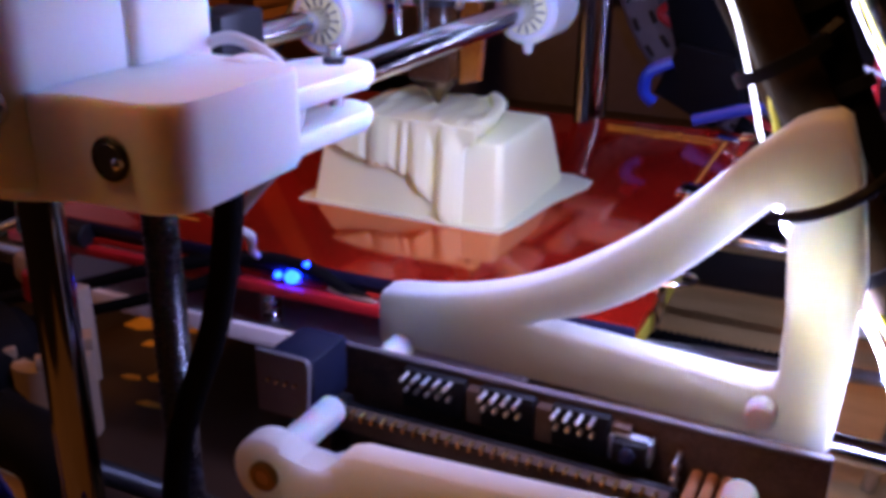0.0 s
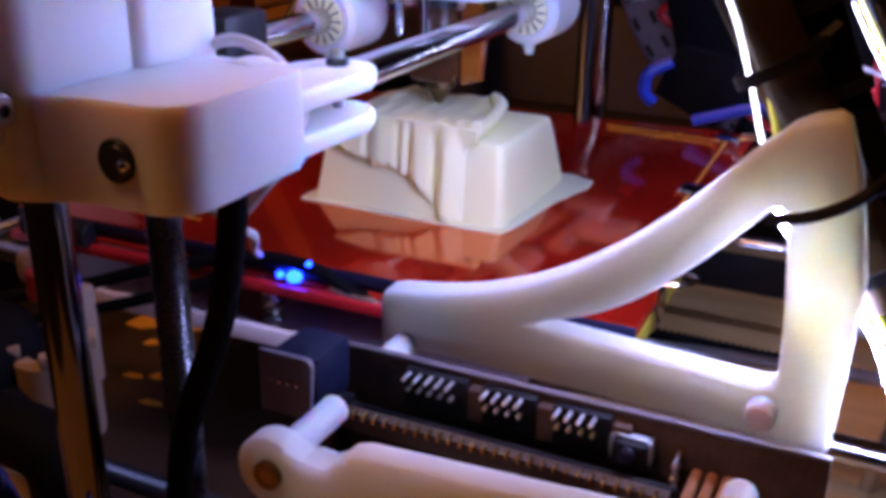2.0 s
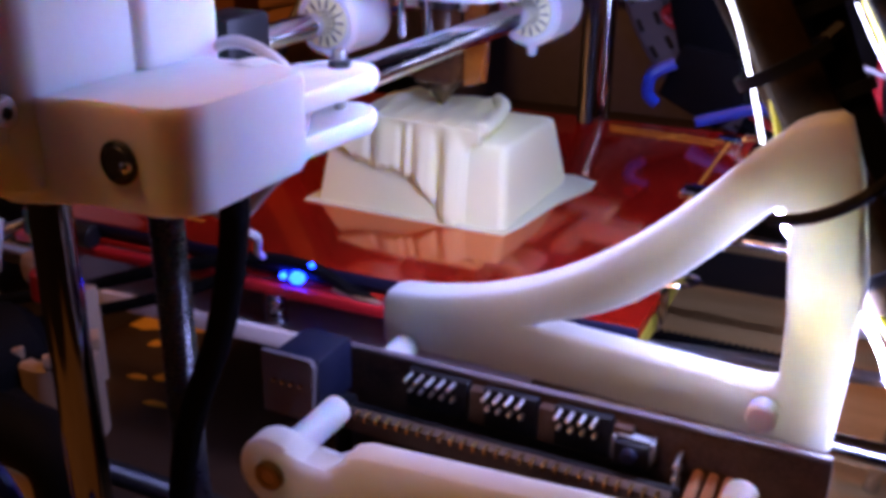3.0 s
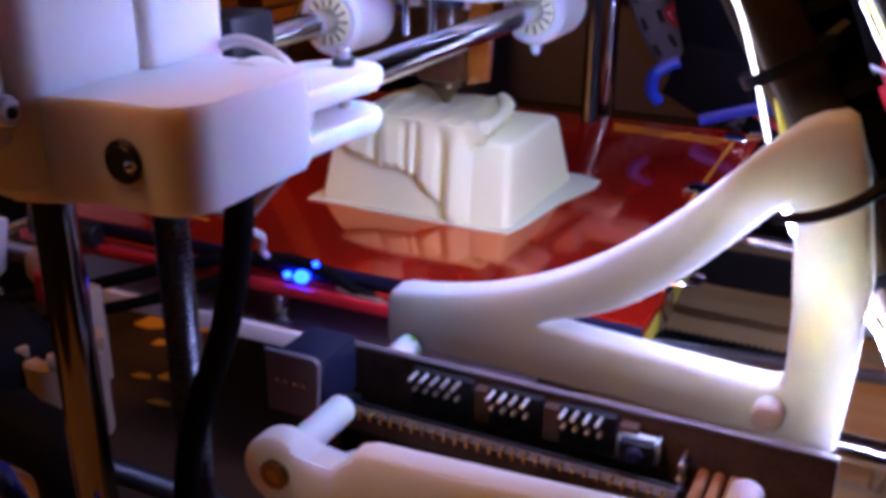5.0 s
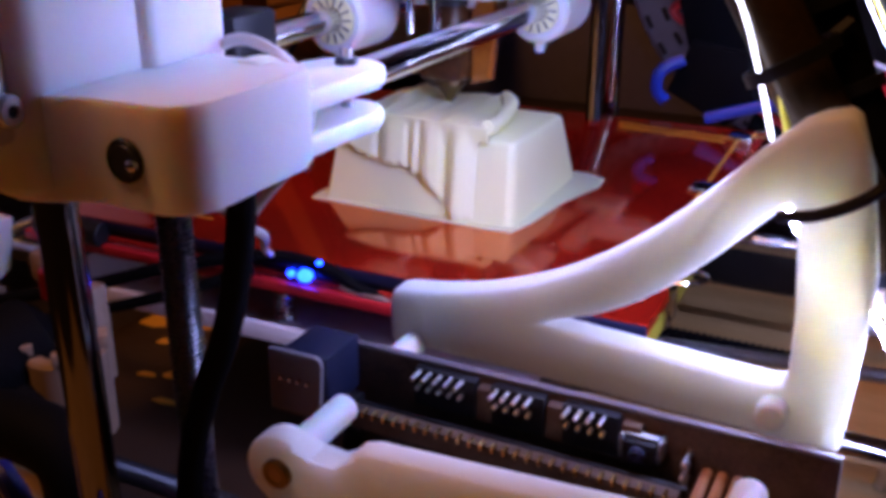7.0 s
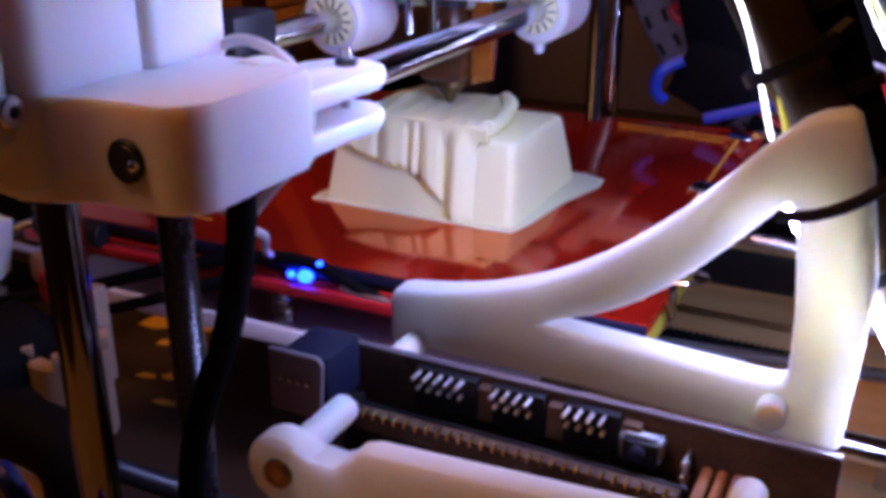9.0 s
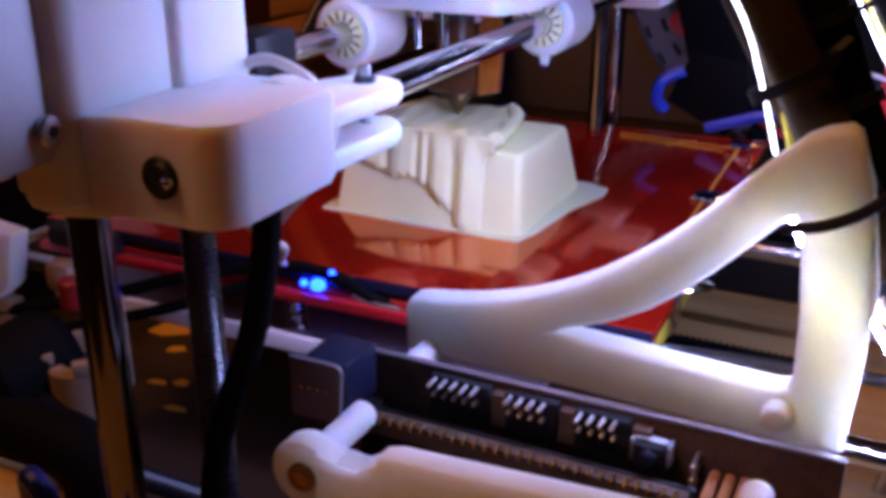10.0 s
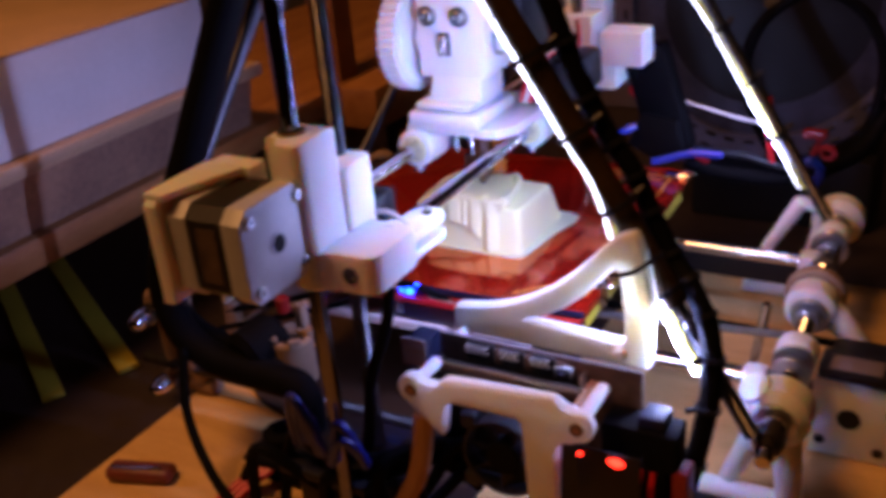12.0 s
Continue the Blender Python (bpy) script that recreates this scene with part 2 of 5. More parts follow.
def bezier(p0, p1, p2, p3, n=14):
    out = []
    for i in range(n + 1):
        t = i / n
        out.append(tuple((1 - t) ** 3 * a + 3 * t * (1 - t) ** 2 * b + 3 * t * t * (1 - t) * c + t ** 3 * d for a, b, c, d in zip(p0, p1, p2, p3)))
    return out


def spline(points, n=8):
    """A smooth line through points."""
    pts = [Vector(p) for p in points]
    pts = [2 * pts[0] - pts[1]] + pts + [2 * pts[-1] - pts[-2]]
    out = []
    for a, b, c, d in zip(pts, pts[1:], pts[2:], pts[3:]):
        for i in range(n):
            t = i / n
            out.append(0.5 * (2 * b + (c - a) * t + (2 * a - 5 * b + 4 * c - d) * t * t + (3 * b - a - 3 * c + d) * t ** 3))
    return out + [pts[-2]]


def prism(outline, axis, lo, hi, bevel=0.0, seg=2):
    """Extrudes a flat outline along an axis from lo to hi. The outline's two numbers are the other two axes, in order."""
    bm = bmesh.new()
    place = {"x": lambda u, v, w: (w, u, v), "y": lambda u, v, w: (u, w, v), "z": lambda u, v, w: (u, v, w)}[axis]
    low = [bm.verts.new(place(u, v, lo)) for u, v in outline]
    high = [bm.verts.new(place(u, v, hi)) for u, v in outline]
    n = len(outline)
    faces = [bm.faces.new(low), bm.faces.new(high[::-1])]
    for k in range(n):
        bm.faces.new((low[k], low[(k + 1) % n], high[(k + 1) % n], high[k]))
    if bevel:
        edges = {e for f in faces for e in f.edges}
        bmesh.ops.bevel(bm, geom=list(edges), offset=bevel, segments=seg, affect="EDGES", profile=0.5)
    a = "xyz".index(axis)
    wide = lambda f: max((e.verts[0].co - e.verts[1].co - Vector([(e.verts[0].co - e.verts[1].co)[i] if i == a else 0 for i in range(3)])).length for e in f.edges)
    return flats(bm, lambda f: abs(f.normal[a]) > 0.9999 or (abs(f.normal[a]) < 1e-4 and wide(f) > 0.006))


def arc(cx, cy, r, a0, a1, n=10):
    return [(cx + r * math.cos(radians(a0 + (a1 - a0) * i / n)), cy + r * math.sin(radians(a0 + (a1 - a0) * i / n))) for i in range(n + 1)]


def ring(centre, axis, r_out, r_in, half, sides=28, bevel=0.0):
    """A short tube round an axis."""
    bm = bmesh.new()
    c, d = Vector(centre), Vector(axis).normalized()
    u = d.orthogonal().normalized()
    w = d.cross(u)
    loops = []
    e = bevel
    for r, h in ((r_in, -half), (r_out - e, -half), (r_out, -half + e), (r_out, half - e), (r_out - e, half), (r_in, half)):
        loops.append([bm.verts.new(c + d * h + r * (math.cos(a) * u + math.sin(a) * w)) for a in (2 * math.pi * k / sides for k in range(sides))])
    for a, b in zip(loops, loops[1:] + loops[:1]):
        for k in range(sides):
            bm.faces.new((a[k], a[(k + 1) % sides], b[(k + 1) % sides], b[k]))
    return bm


def hexnut(centre, axis, across, half):
    c, d = Vector(centre), Vector(axis).normalized()
    return sweep([c - d * half, c - d * (half * 0.8), c + d * (half * 0.8), c + d * half], [across * 0.5, across * 0.577, across * 0.577, across * 0.5], 6)


def socket_screw(parent, centre, axis, r, height, mat=DARKSTEEL, name="screw"):
    """A cap screw whose head's base sits at centre, with a hexagon socket."""
    c, d = Vector(centre), Vector(axis).normalized()
    bm = ring(c + d * height / 2, d, r, r * 0.5, height / 2, 20, r * 0.12)
    sweep([c + d * height * 0.1, c + d * height * 0.45], r * 0.52, 6, bm)
    return part(name, bm, mat, parent)


def tie(parent, centre, axis, r, name="cable_tie"):
    """A black cable tie round a rod, with its lock and tail."""
    c, d = Vector(centre), Vector(axis).normalized()
    bm = ring(c, d, r + 0.0011, r, 0.0013, 18)
    u = d.orthogonal().normalized()
    sweep([c + u * (r + 0.001), c + u * (r + 0.006) + d * 0.001], 0.0016, 6, bm)
    return part(name, bm, BLACK, parent)

# ---- the room: a closed shell, mostly unseen, added for reflections ----
structure("floor", box((-2.2, -2.0, -0.80), (2.0, 2.2, -0.75)), DARKWOOD, "dark floor", "floor")
structure("ceiling", box((-2.2, -2.0, 1.75), (2.0, 2.2, 1.80)), CEILPAINT, "unseen pale ceiling, added to reflect light", "ceiling")
structure("wall_back", box((-2.2, 1.10, -0.75), (2.0, 1.20, 1.75)), WALLPAINT, "dark wall behind the printer", "wall")
structure("wall_front", box((-2.2, -2.0, -0.75), (2.0, -1.9, 1.75)), WALLPAINT, "unseen dark wall added behind the camera", "wall")
structure("wall_left", box((-2.3, -2.0, -0.75), (-2.2, 2.2, 1.75)), WALLPAINT, "unseen dark side wall, added to close the room", "wall")
structure("wall_right", box((2.0, -2.0, -0.75), (2.1, 2.2, 1.75)), WALLPAINT, "unseen dark side wall, added to close the room", "wall")

desk = thing("desk", (-0.1, 0.2, -0.75), "dark desk in the shade under the plywood board", "desk")
part("desktop", box((-1.1, -0.55, -0.055), (0.75, 1.05, -0.019), 0.003), DARKWOOD, desk)
for dx in (-1.05, 0.66):
    for dy in (-0.5, 0.96):
        part("leg", box((dx, dy, -0.75), (dx + 0.05, dy + 0.05, -0.055), 0.003), DARKWOOD, desk)

board = thing("plywood_board", (-0.1, 0.15, -0.019), "pale plywood board that the printer stands on", "board")
part("panel", box((-0.312, -0.12, -0.0185), (0.113, 0.492, 0.0), 0.0012), PLYWOOD, board)
for sx, sy in ((0.095, 0.47), (0.098, 0.06), (-0.295, 0.06)):
    part("screw_head", rod((sx, sy, -0.001), (sx, sy, 0.0008), 0.0035, 14, 0.0003), ZINC, board)

# ---- frame of the printer ----
frame_thing = thing("printer_frame", (-0.13, 0.31, 0.0), "triangular printer frame of threaded rods and white printed corners", "printer frame")
NEAR_Y, FAR_Y = 0.196, 0.447
FOOT_R, FOOT_L, APEX = Vector((0.052, 0, 0.066)), Vector((-0.340, 0, 0.050)), Vector((-0.131, 0, 0.372))
FAR_SHIFT = -0.008
for yy, xx in ((NEAR_Y, 0.0), (FAR_Y, FAR_SHIFT)):
    o = Vector((xx, yy, 0))
    part("threaded_rod", threaded(FOOT_R + o, APEX + o), DULLZINC, frame_thing)
    part("threaded_rod", threaded(FOOT_L + o, APEX + o), DARKSTEEL, frame_thing)
    part("threaded_rod", threaded(FOOT_R + o + Vector((0.01, 0, -0.045)), FOOT_L + o + Vector((-0.01, 0, -0.03))), DARKSTEEL, frame_thing)
    part("apex_corner", ring(APEX + o, (0, 1, 0), 0.018, 0.004, 0.010, 28, 0.003), WHITE, frame_thing)


ROD_Z = 0.062


def rod_x(y):
    """The right cross rod runs a little askew to the board."""
    return 0.0592 - 0.0477 * (y - 0.195)


part("cross_rod", threaded((rod_x(0.182), 0.182, ROD_Z), (rod_x(0.500), 0.500, ROD_Z)), STEEL, frame_thing)
part("cross_rod", threaded((-0.322, 0.170, 0.064), (-0.325, 0.500, 0.058)), STEEL, frame_thing)
part("cross_rod", threaded((-0.318, 0.172, 0.016), (-0.318, 0.500, 0.016)), STEEL, frame_thing)
near = part("frame_corner", ring((rod_x(0.226), 0.226, ROD_Z), (0, 1, 0), 0.0165, 0.0042, 0.0120, 32, 0.005), WHITE, frame_thing)
part("web", sweep([(0.048, 0.228, 0.050), (0.034, 0.230, 0.012)], [0.0060, 0.0050], 12), WHITE, near)
part("web", sweep([(0.062, 0.226, 0.050), (0.066, 0.226, 0.006)], [0.0075, 0.0065], 12), WHITE, near)
part("foot", sweep([(0.020, 0.226, 0.0062), (0.070, 0.226, 0.0062)], 0.0060, 12), WHITE, near)
part("leg_socket", sweep([(0.050, 0.226, 0.068), (0.046, 0.222, 0.076)], [0.0100, 0.0080], 14), WHITE, near)
far = part("frame_corner", ring((rod_x(0.464), 0.464, ROD_Z), (0, 1, 0), 0.0168, 0.0042, 0.0110, 32, 0.005), WHITE, frame_thing)
part("web", sweep([(0.034, 0.460, 0.072), (0.022, 0.458, 0.074), (0.002, 0.456, 0.038), (-0.008, 0.456, 0.010)], [0.0070, 0.0055, 0.0042, 0.0042], 12), WHITE, far)
part("web", sweep([(0.038, 0.462, 0.058), (0.033, 0.460, 0.038), (0.030, 0.460, 0.006)], [0.0075, 0.0060, 0.0055], 12), WHITE, far)
part("foot", sweep([(-0.014, 0.458, 0.0052), (0.040, 0.458, 0.0052)], 0.0050, 12), WHITE, far)


def corner(x, y, z, side):
    """A printed frame corner: a thick ring with two webs."""
    c = part("frame_corner", ring((x, y, z), (0, 1, 0), 0.0150, 0.0042, 0.0100, 32, 0.004), TAN, frame_thing)
    part("web", sweep([(x - side * 0.006, y, z - 0.008), (x - side * 0.018, y, 0.010)], [0.0090, 0.0075], 12), TAN, c)
    part("web", sweep([(x + side * 0.004, y, z - 0.010), (x + side * 0.004, y, 0.010)], [0.0070, 0.0060], 12), TAN, c)
    part("foot", sweep([(x + side * 0.008, y, 0.0062), (x - side * 0.028, y, 0.0062)], 0.0060, 12), TAN, c)
    return c


corner(-0.322, 0.200, 0.064, -1.0)
corner(-0.325, 0.466, 0.058, -1.0)
part("cross_rod", threaded((-0.260, 0.322, 0.018), (0.060, 0.322, 0.018)), STEEL, frame_thing)


def on_rod(name, y, r, half, mat, hexed=False, parent=None):
    c = (rod_x(y), y, ROD_Z)
    return part(name, hexnut(c, (0, 1, 0), r * 1.75, half) if hexed else ring(c, (0, 1, 0), r, 0.0042, half, 28, min(0.0022, half * 0.4)), mat, parent or frame_thing)


part("bolt_head", sweep([(rod_x(y), y, ROD_Z) for y in (0.2125, 0.196, 0.190, 0.188)], [0.0078, 0.0078, 0.0055, 0.001], 20), STEEL, frame_thing)
for y, r, half, mat, hexed in ((0.2132, 0.0105, 0.0006, ZINC, False), (0.2480, 0.0072, 0.0055, STEEL, True), (0.2590, 0.0105, 0.0010, ZINC, False), (0.2645, 0.0078, 0.0035, ZINC, True), (0.2715, 0.0112, 0.0009, ZINC, False),
                               (0.3190, 0.0078, 0.0034, ZINC, True), (0.3250, 0.0105, 0.0010, ZINC, False), (0.3920, 0.0078, 0.0060, ZINC, True), (0.4080, 0.0078, 0.0034, ZINC, True), (0.4160, 0.0120, 0.0010, ZINC, False), (0.4210, 0.0095, 0.0030, ZINC, False),
                               (0.4460, 0.0105, 0.0010, ZINC, False), (0.4800, 0.0078, 0.0034, ZINC, True)):
    on_rod("nut" if hexed else "washer", y, r, half, mat, hexed)
on_rod("rod_clamp", 0.2815, 0.0112, 0.0075, WHITE)
on_rod("rod_clamp", 0.4340, 0.0108, 0.0062, WHITE)
big = on_rod("motor_clamp", 0.3380, 0.0145, 0.0090, WHITE)
# tan instead of white: the shade behind the clamp is in the colour
part("back_flange", ring((rod_x(0.352), 0.352, ROD_Z), (0, 1, 0), 0.0175, 0.0042, 0.0040, 30, 0.0015), TAN, big, "rear flange, painted tan for its shade")
part("arm", sweep([(0.056, 0.340, 0.061), (0.066, 0.340, 0.055), (0.079, 0.338, 0.042), (0.082, 0.332, 0.030)], [0.0100, 0.0085, 0.0065, 0.0060], 14), WHITE, big)
for yy in (0.184, 0.214):
    part("nut", hexnut((-0.322, yy, 0.064), (0, 1, 0), 0.013, 0.0034), STEEL, frame_thing)
    part("nut", hexnut((-0.318, yy, 0.016), (0, 1, 0), 0.013, 0.0034), STEEL, frame_thing)
for x, z in ((-0.322, 0.064), (-0.318, 0.016)):
    part("domed_nut", sweep([(x, 0.180, z), (x, 0.174, z), (x, 0.168, z), (x, 0.166, z)], [0.0062, 0.0062, 0.004, 0.001], 16), STEEL, frame_thing)

# motor that drives the bed: printed plate in front, black body with a grey label behind
bm_motor = thing("bed_stepper_motor", (0.086, 0.29, 0.0), "black stepper motor behind a pale printed plate on the board", "motor")
part("plate", prism([(0.064, 0.0004), (0.111, 0.0004), (0.111, 0.040), (0.106, 0.048), (0.067, 0.050), (0.064, 0.046)], "y", 0.283, 0.290, 0.0012), WHITE, bm_motor, "pale printed mounting plate")
for x, z, r in ((0.084, 0.026, 0.0062), (0.105, 0.034, 0.0030), (0.100, 0.008, 0.0030), (0.070, 0.010, 0.0030)):
    part("hole", rod((x, 0.2826, z), (x, 0.2860, z), r, 20, 0.0002), HOLE, bm_motor)
part("body", box((0.068, 0.2905, 0.0004), (0.112, 0.3300, 0.0500), 0.003), BLACK, bm_motor)
part("rail", box((0.066, 0.2800, 0.0504), (0.113, 0.3060, 0.0560), 0.0015), BLACK, bm_motor, "black top rail")
part("label", box((0.0720, 0.2830, 0.0561), (0.0980, 0.2975, 0.0566), 0.0002), PCBGREY, bm_motor, "grey label")

# smooth rods that the bed slides on
for yy in (0.253, 0.397):
    r = thing("bed_slide_rod", (-0.13, yy, 0.058), "polished steel smooth rod under the bed", "rod", "slide rods under the bed")
    part("bar", rod((-0.320, yy, 0.060), (0.052, yy, 0.060), 0.004), STEEL, r)
    part("clamp", box((0.034, yy - 0.007, 0.054), (0.046, yy + 0.007, 0.0665), 0.002), WHITE, r)
rail = thing("cross_bar", (-0.1, 0.43, 0.03), "flat dark bar behind the bed rods", "bar")
part("bar", box((-0.30, 0.418, 0.030), (0.045, 0.424, 0.052), 0.001), BLACK, rail)
belt = thing("toothed_belt", (-0.1, 0.33, 0.05), "black toothed drive belt under the bed", "belt")
bm = box((-0.30, 0.322, 0.0460), (0.075, 0.328, 0.0474))
for i in range(150):
    x = -0.30 + i * 0.0025
    box((x, 0.322, 0.0474), (x + 0.0012, 0.328, 0.0482), bm=bm)
part("band", bm, RUBBER, belt)

post = thing("steel_post", (0.026, 0.33, 0.0), "short polished rod standing beside the bed", "rod")
part("bar", rod((0.020, 0.330, 0.0), (0.030, 0.325, 0.066), 0.0028), STEEL, post)
lead = thing("thin_threaded_rod", (-0.02, 0.30, 0.05), "thin threaded rod under the bed", "rod")
part("bar", threaded((-0.20, 0.285, 0.052), (0.050, 0.300, 0.062), 0.0025, 0.001, 10), ZINC, lead)

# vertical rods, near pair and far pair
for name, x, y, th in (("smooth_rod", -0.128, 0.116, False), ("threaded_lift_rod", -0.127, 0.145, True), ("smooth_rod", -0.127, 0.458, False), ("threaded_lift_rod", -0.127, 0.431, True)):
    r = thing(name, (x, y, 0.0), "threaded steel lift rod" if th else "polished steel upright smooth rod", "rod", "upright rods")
    # the near smooth rod takes the darkened copy of the steel
    part("bar", threaded((x, y, 0.045), (x, y, 0.38)) if th else rod((x, y, 0.0), (x, y, 0.39), 0.004), DULLZINC if th else (STEEL if y > 0.3 else SHADEDSTEEL), r)
    part("end_block", box((x - 0.012, y - 0.010, 0.0 if not th else 0.030), (x + 0.012, y + 0.010, 0.014 if not th else 0.046), 0.002), WHITE if not th else BLACK, r)
    part("top_block", box((x - 0.012, y - 0.010, 0.378), (x + 0.012, y + 0.010, 0.392), 0.002), WHITE, r)


def stepper(name, centre, axis, label, length=0.038, tilt=0.0):
    """A square stepper motor; the rear cap's face is at centre and looks along axis (+x or -y)."""
    t = thing(name, centre, label, "motor")
    c = Vector(centre)
    turn = Matrix.Identity(3) if axis == "x" else Matrix.Rotation(radians(-90), 3, "Z")

    def put(nm, bm, mat, parent=None, lab=""):
        bmesh.ops.rotate(bm, verts=bm.verts, cent=(0, 0, 0), matrix=turn)
        bmesh.ops.translate(bm, verts=bm.verts, vec=c)
        return part(nm, bm, mat, parent or t, lab)

    h, k = 0.0211, 0.0052
    octo = [(-h + k, -h), (h - k, -h), (h, -h + k), (h, h - k), (h - k, h), (-h + k, h), (-h, h - k), (-h, -h + k)]
    cap = put("rear_cap", prism(octo, "x", -0.010, 0.0, 0.0006), CAPALU, None, "silver cast rear cap")
    m2 = [(a * 0.965, b * 0.965) for a, b in octo]
    put("core", prism(m2, "x", -length + 0.010, -0.0102), LAMINATE)
    put("front_cap", prism(octo, "x", -length, -length + 0.0098, 0.0006), CAPALU)
    put("bearing_well", ring((0.0003, 0, 0), (1, 0, 0), 0.0048, 0.0040, 0.0004, 24), CAPALU, cap)
    put("shaft_hole", rod((-0.004, 0, 0), (0.0005, 0, 0), 0.0041, 20, 0.0002), HOLE, cap)
    for a in (-1, 1):
        for b in (-1, 1):
            put("screw", ring((0.0006, a * 0.0155, b * 0.0155), (1, 0, 0), 0.0028, 0.0011, 0.0010, 16, 0.0005), ZINC, cap)
            put("screw_socket", rod((-0.0004, a * 0.0155, b * 0.0155), (0.0010, a * 0.0155, b * 0.0155), 0.0012, 8, 0.0001), BLACK, cap)
    put("label", box((-0.024, -h * 0.97 - 0.0003, -0.012), (-0.014, -h * 0.965, 0.012)), PCB, None, "brown paper label")
    return t


stepper("lift_stepper_motor", (-0.118, 0.085, 0.190), "x", "square stepper motor with a silver rear cap, in a white bracket")

# ---- printed carriage end with the motor bracket ----
xend = thing("carriage_end", (-0.115, 0.125, 0.155), "white printed carriage end block on the upright rods", "printer part")
outline = [(-0.1365, 0.1085), (-0.1275, 0.1070), (-0.1262, 0.1030)] + bezier((-0.1240, 0.1024), (-0.1160, 0.1024), (-0.1120, 0.1075), (-0.1060, 0.1075), 8) + arc(-0.0955, 0.1150, 0.0075, 270, 360, 10) + arc(-0.0930, 0.1395, 0.0050, 0, 90, 8) + [(-0.1365, 0.1445)]
part("block", prism(outline, "z", 0.1585, 0.1764, 0.0012, 3), WHITE, xend)
part("bearing_column", prism([(-0.1365, 0.1085), (-0.1275, 0.1075)] + arc(-0.1250, 0.1035, 0.0025, 180, 270, 5) + arc(-0.1202, 0.1067, 0.0057, 270, 360, 8) + [(-0.1145, 0.1275), (-0.1365, 0.1275)], "z", 0.1600, 0.2262, 0.0014, 3), WHITE, xend)
part("bushing", ring((-0.128, 0.116, 0.2264), (0, 0, 1), 0.0062, 0.0043, 0.0012, 24), BRASS, xend)
part("nut_column", prism([(-0.1415, 0.128), (-0.1160, 0.128)] + arc(-0.1160, 0.1310, 0.003, 270, 360, 6)[1:] + arc(-0.1160, 0.1480, 0.003, 0, 90, 6) + [(-0.1415, 0.1510)], "z", 0.160, 0.2065, 0.0014, 3), WHITE, xend)
part("bolt_hole", ring((-0.1010, 0.1073, 0.1668), (0, 1, 0), 0.0037, 0.0031, 0.0006, 24, 0.0003), BLACK, xend)
part("bolt_end", rod((-0.1010, 0.1066, 0.1668), (-0.1010, 0.120, 0.1668), 0.0032, 20, 0.0006), DARKSTEEL, xend, "black round bolt end")
# a steel dot right of centre stands in for the highlight on the bolt
part("bolt_highlight", sweep([(-0.0988, 0.1068, 0.1666), (-0.0988, 0.1058, 0.1666), (-0.0988, 0.1052, 0.1666)], [0.0011, 0.0010, 0.0004], 12), STEEL, xend, "small steel dot as the bolt's highlight")
for z0, z1, r in ((0.1675, 0.1716, 0.0090), (0.1588, 0.1628, 0.0085)):
    ear = [(-0.1085, 0.139), (-0.0895, 0.139)] + arc(-0.0975, 0.1670, r, 0, 180, 12)
    part("clamp_ear", prism(ear, "z", z0, z1, 0.0013, 3), WHITE, xend)
part("screw_end", rod((-0.0970, 0.1680, 0.1716), (-0.0970, 0.1680, 0.1752), 0.0015, 14, 0.0003), ZINC, xend)
part("nut", hexnut((-0.0970, 0.1680, 0.1722), (0, 0, 1), 0.0042, 0.0009), DARKSTEEL, xend)
part("screw_shank", rod((-0.0970, 0.1680, 0.1555), (-0.0970, 0.1680, 0.1718), 0.0014, 12), ZINC, xend)
part("boss", ring((-0.101, 0.1430, 0.1670), (0, 1, 0), 0.0100, 0.0040, 0.0050, 28, 0.002), WHITE, xend)
part("idler_block", box((-0.158, 0.158, 0.166), (-0.143, 0.173, 0.178), 0.001), BLACK, xend)
mount = part("motor_plate", prism([(0.0600, 0.1665), (0.1010, 0.1665), (0.1010, 0.2150), (0.0640, 0.2150), (0.0600, 0.211)], "x", -0.1640, -0.1570, 0.0012), WHITE, xend)
part("top_arm", box((-0.1640, 0.0995, 0.203), (-0.1400, 0.1110, 0.2150), 0.001), WHITE, mount)
part("bottom_arm", box((-0.1640, 0.0995, 0.160), (-0.1400, 0.1110, 0.172), 0.001), WHITE, mount)
part("top_flange", prism([(-0.1640, 0.0620), (-0.1540, 0.0620), (-0.1420, 0.0990), (-0.1640, 0.1010)], "z", 0.2125, 0.2160, 0.0008), WHITE, mount)

sw = part("end_switch", box((-0.1275, 0.1570, 0.1640), (-0.1165, 0.1720, 0.1812), 0.0012), BLACK, xend, "black end switch")
part("switch_arm", box((-0.1270, 0.1440, 0.1645), (-0.1200, 0.1570, 0.1680), 0.0006), BLACK, sw)

# white wire looped round the carriage end
loop = thing("white_wire_loop", (-0.10, 0.14, 0.15), "thin white wire looped round the carriage end", "wire")
part("strand", sweep(spline([(-0.121, 0.1510, 0.172), (-0.116, 0.1495, 0.1762), (-0.108, 0.1490, 0.1788), (-0.099, 0.1488, 0.1760), (-0.0935, 0.1486, 0.1700), (-0.0935, 0.1482, 0.1640), (-0.0980, 0.1480, 0.1552), (-0.1040, 0.1484, 0.1488), (-0.1105, 0.1490, 0.1415), (-0.1112, 0.1492, 0.1398)]), 0.0012, 10), WHITEWIRE, loop)
part("strand", sweep(spline([(-0.1112, 0.1492, 0.1398), (-0.1120, 0.1520, 0.1380), (-0.1150, 0.1600, 0.1330), (-0.1380, 0.1900, 0.1150), (-0.1590, 0.2200, 0.0985)]), 0.0011, 8), WHITEWIRE, loop)
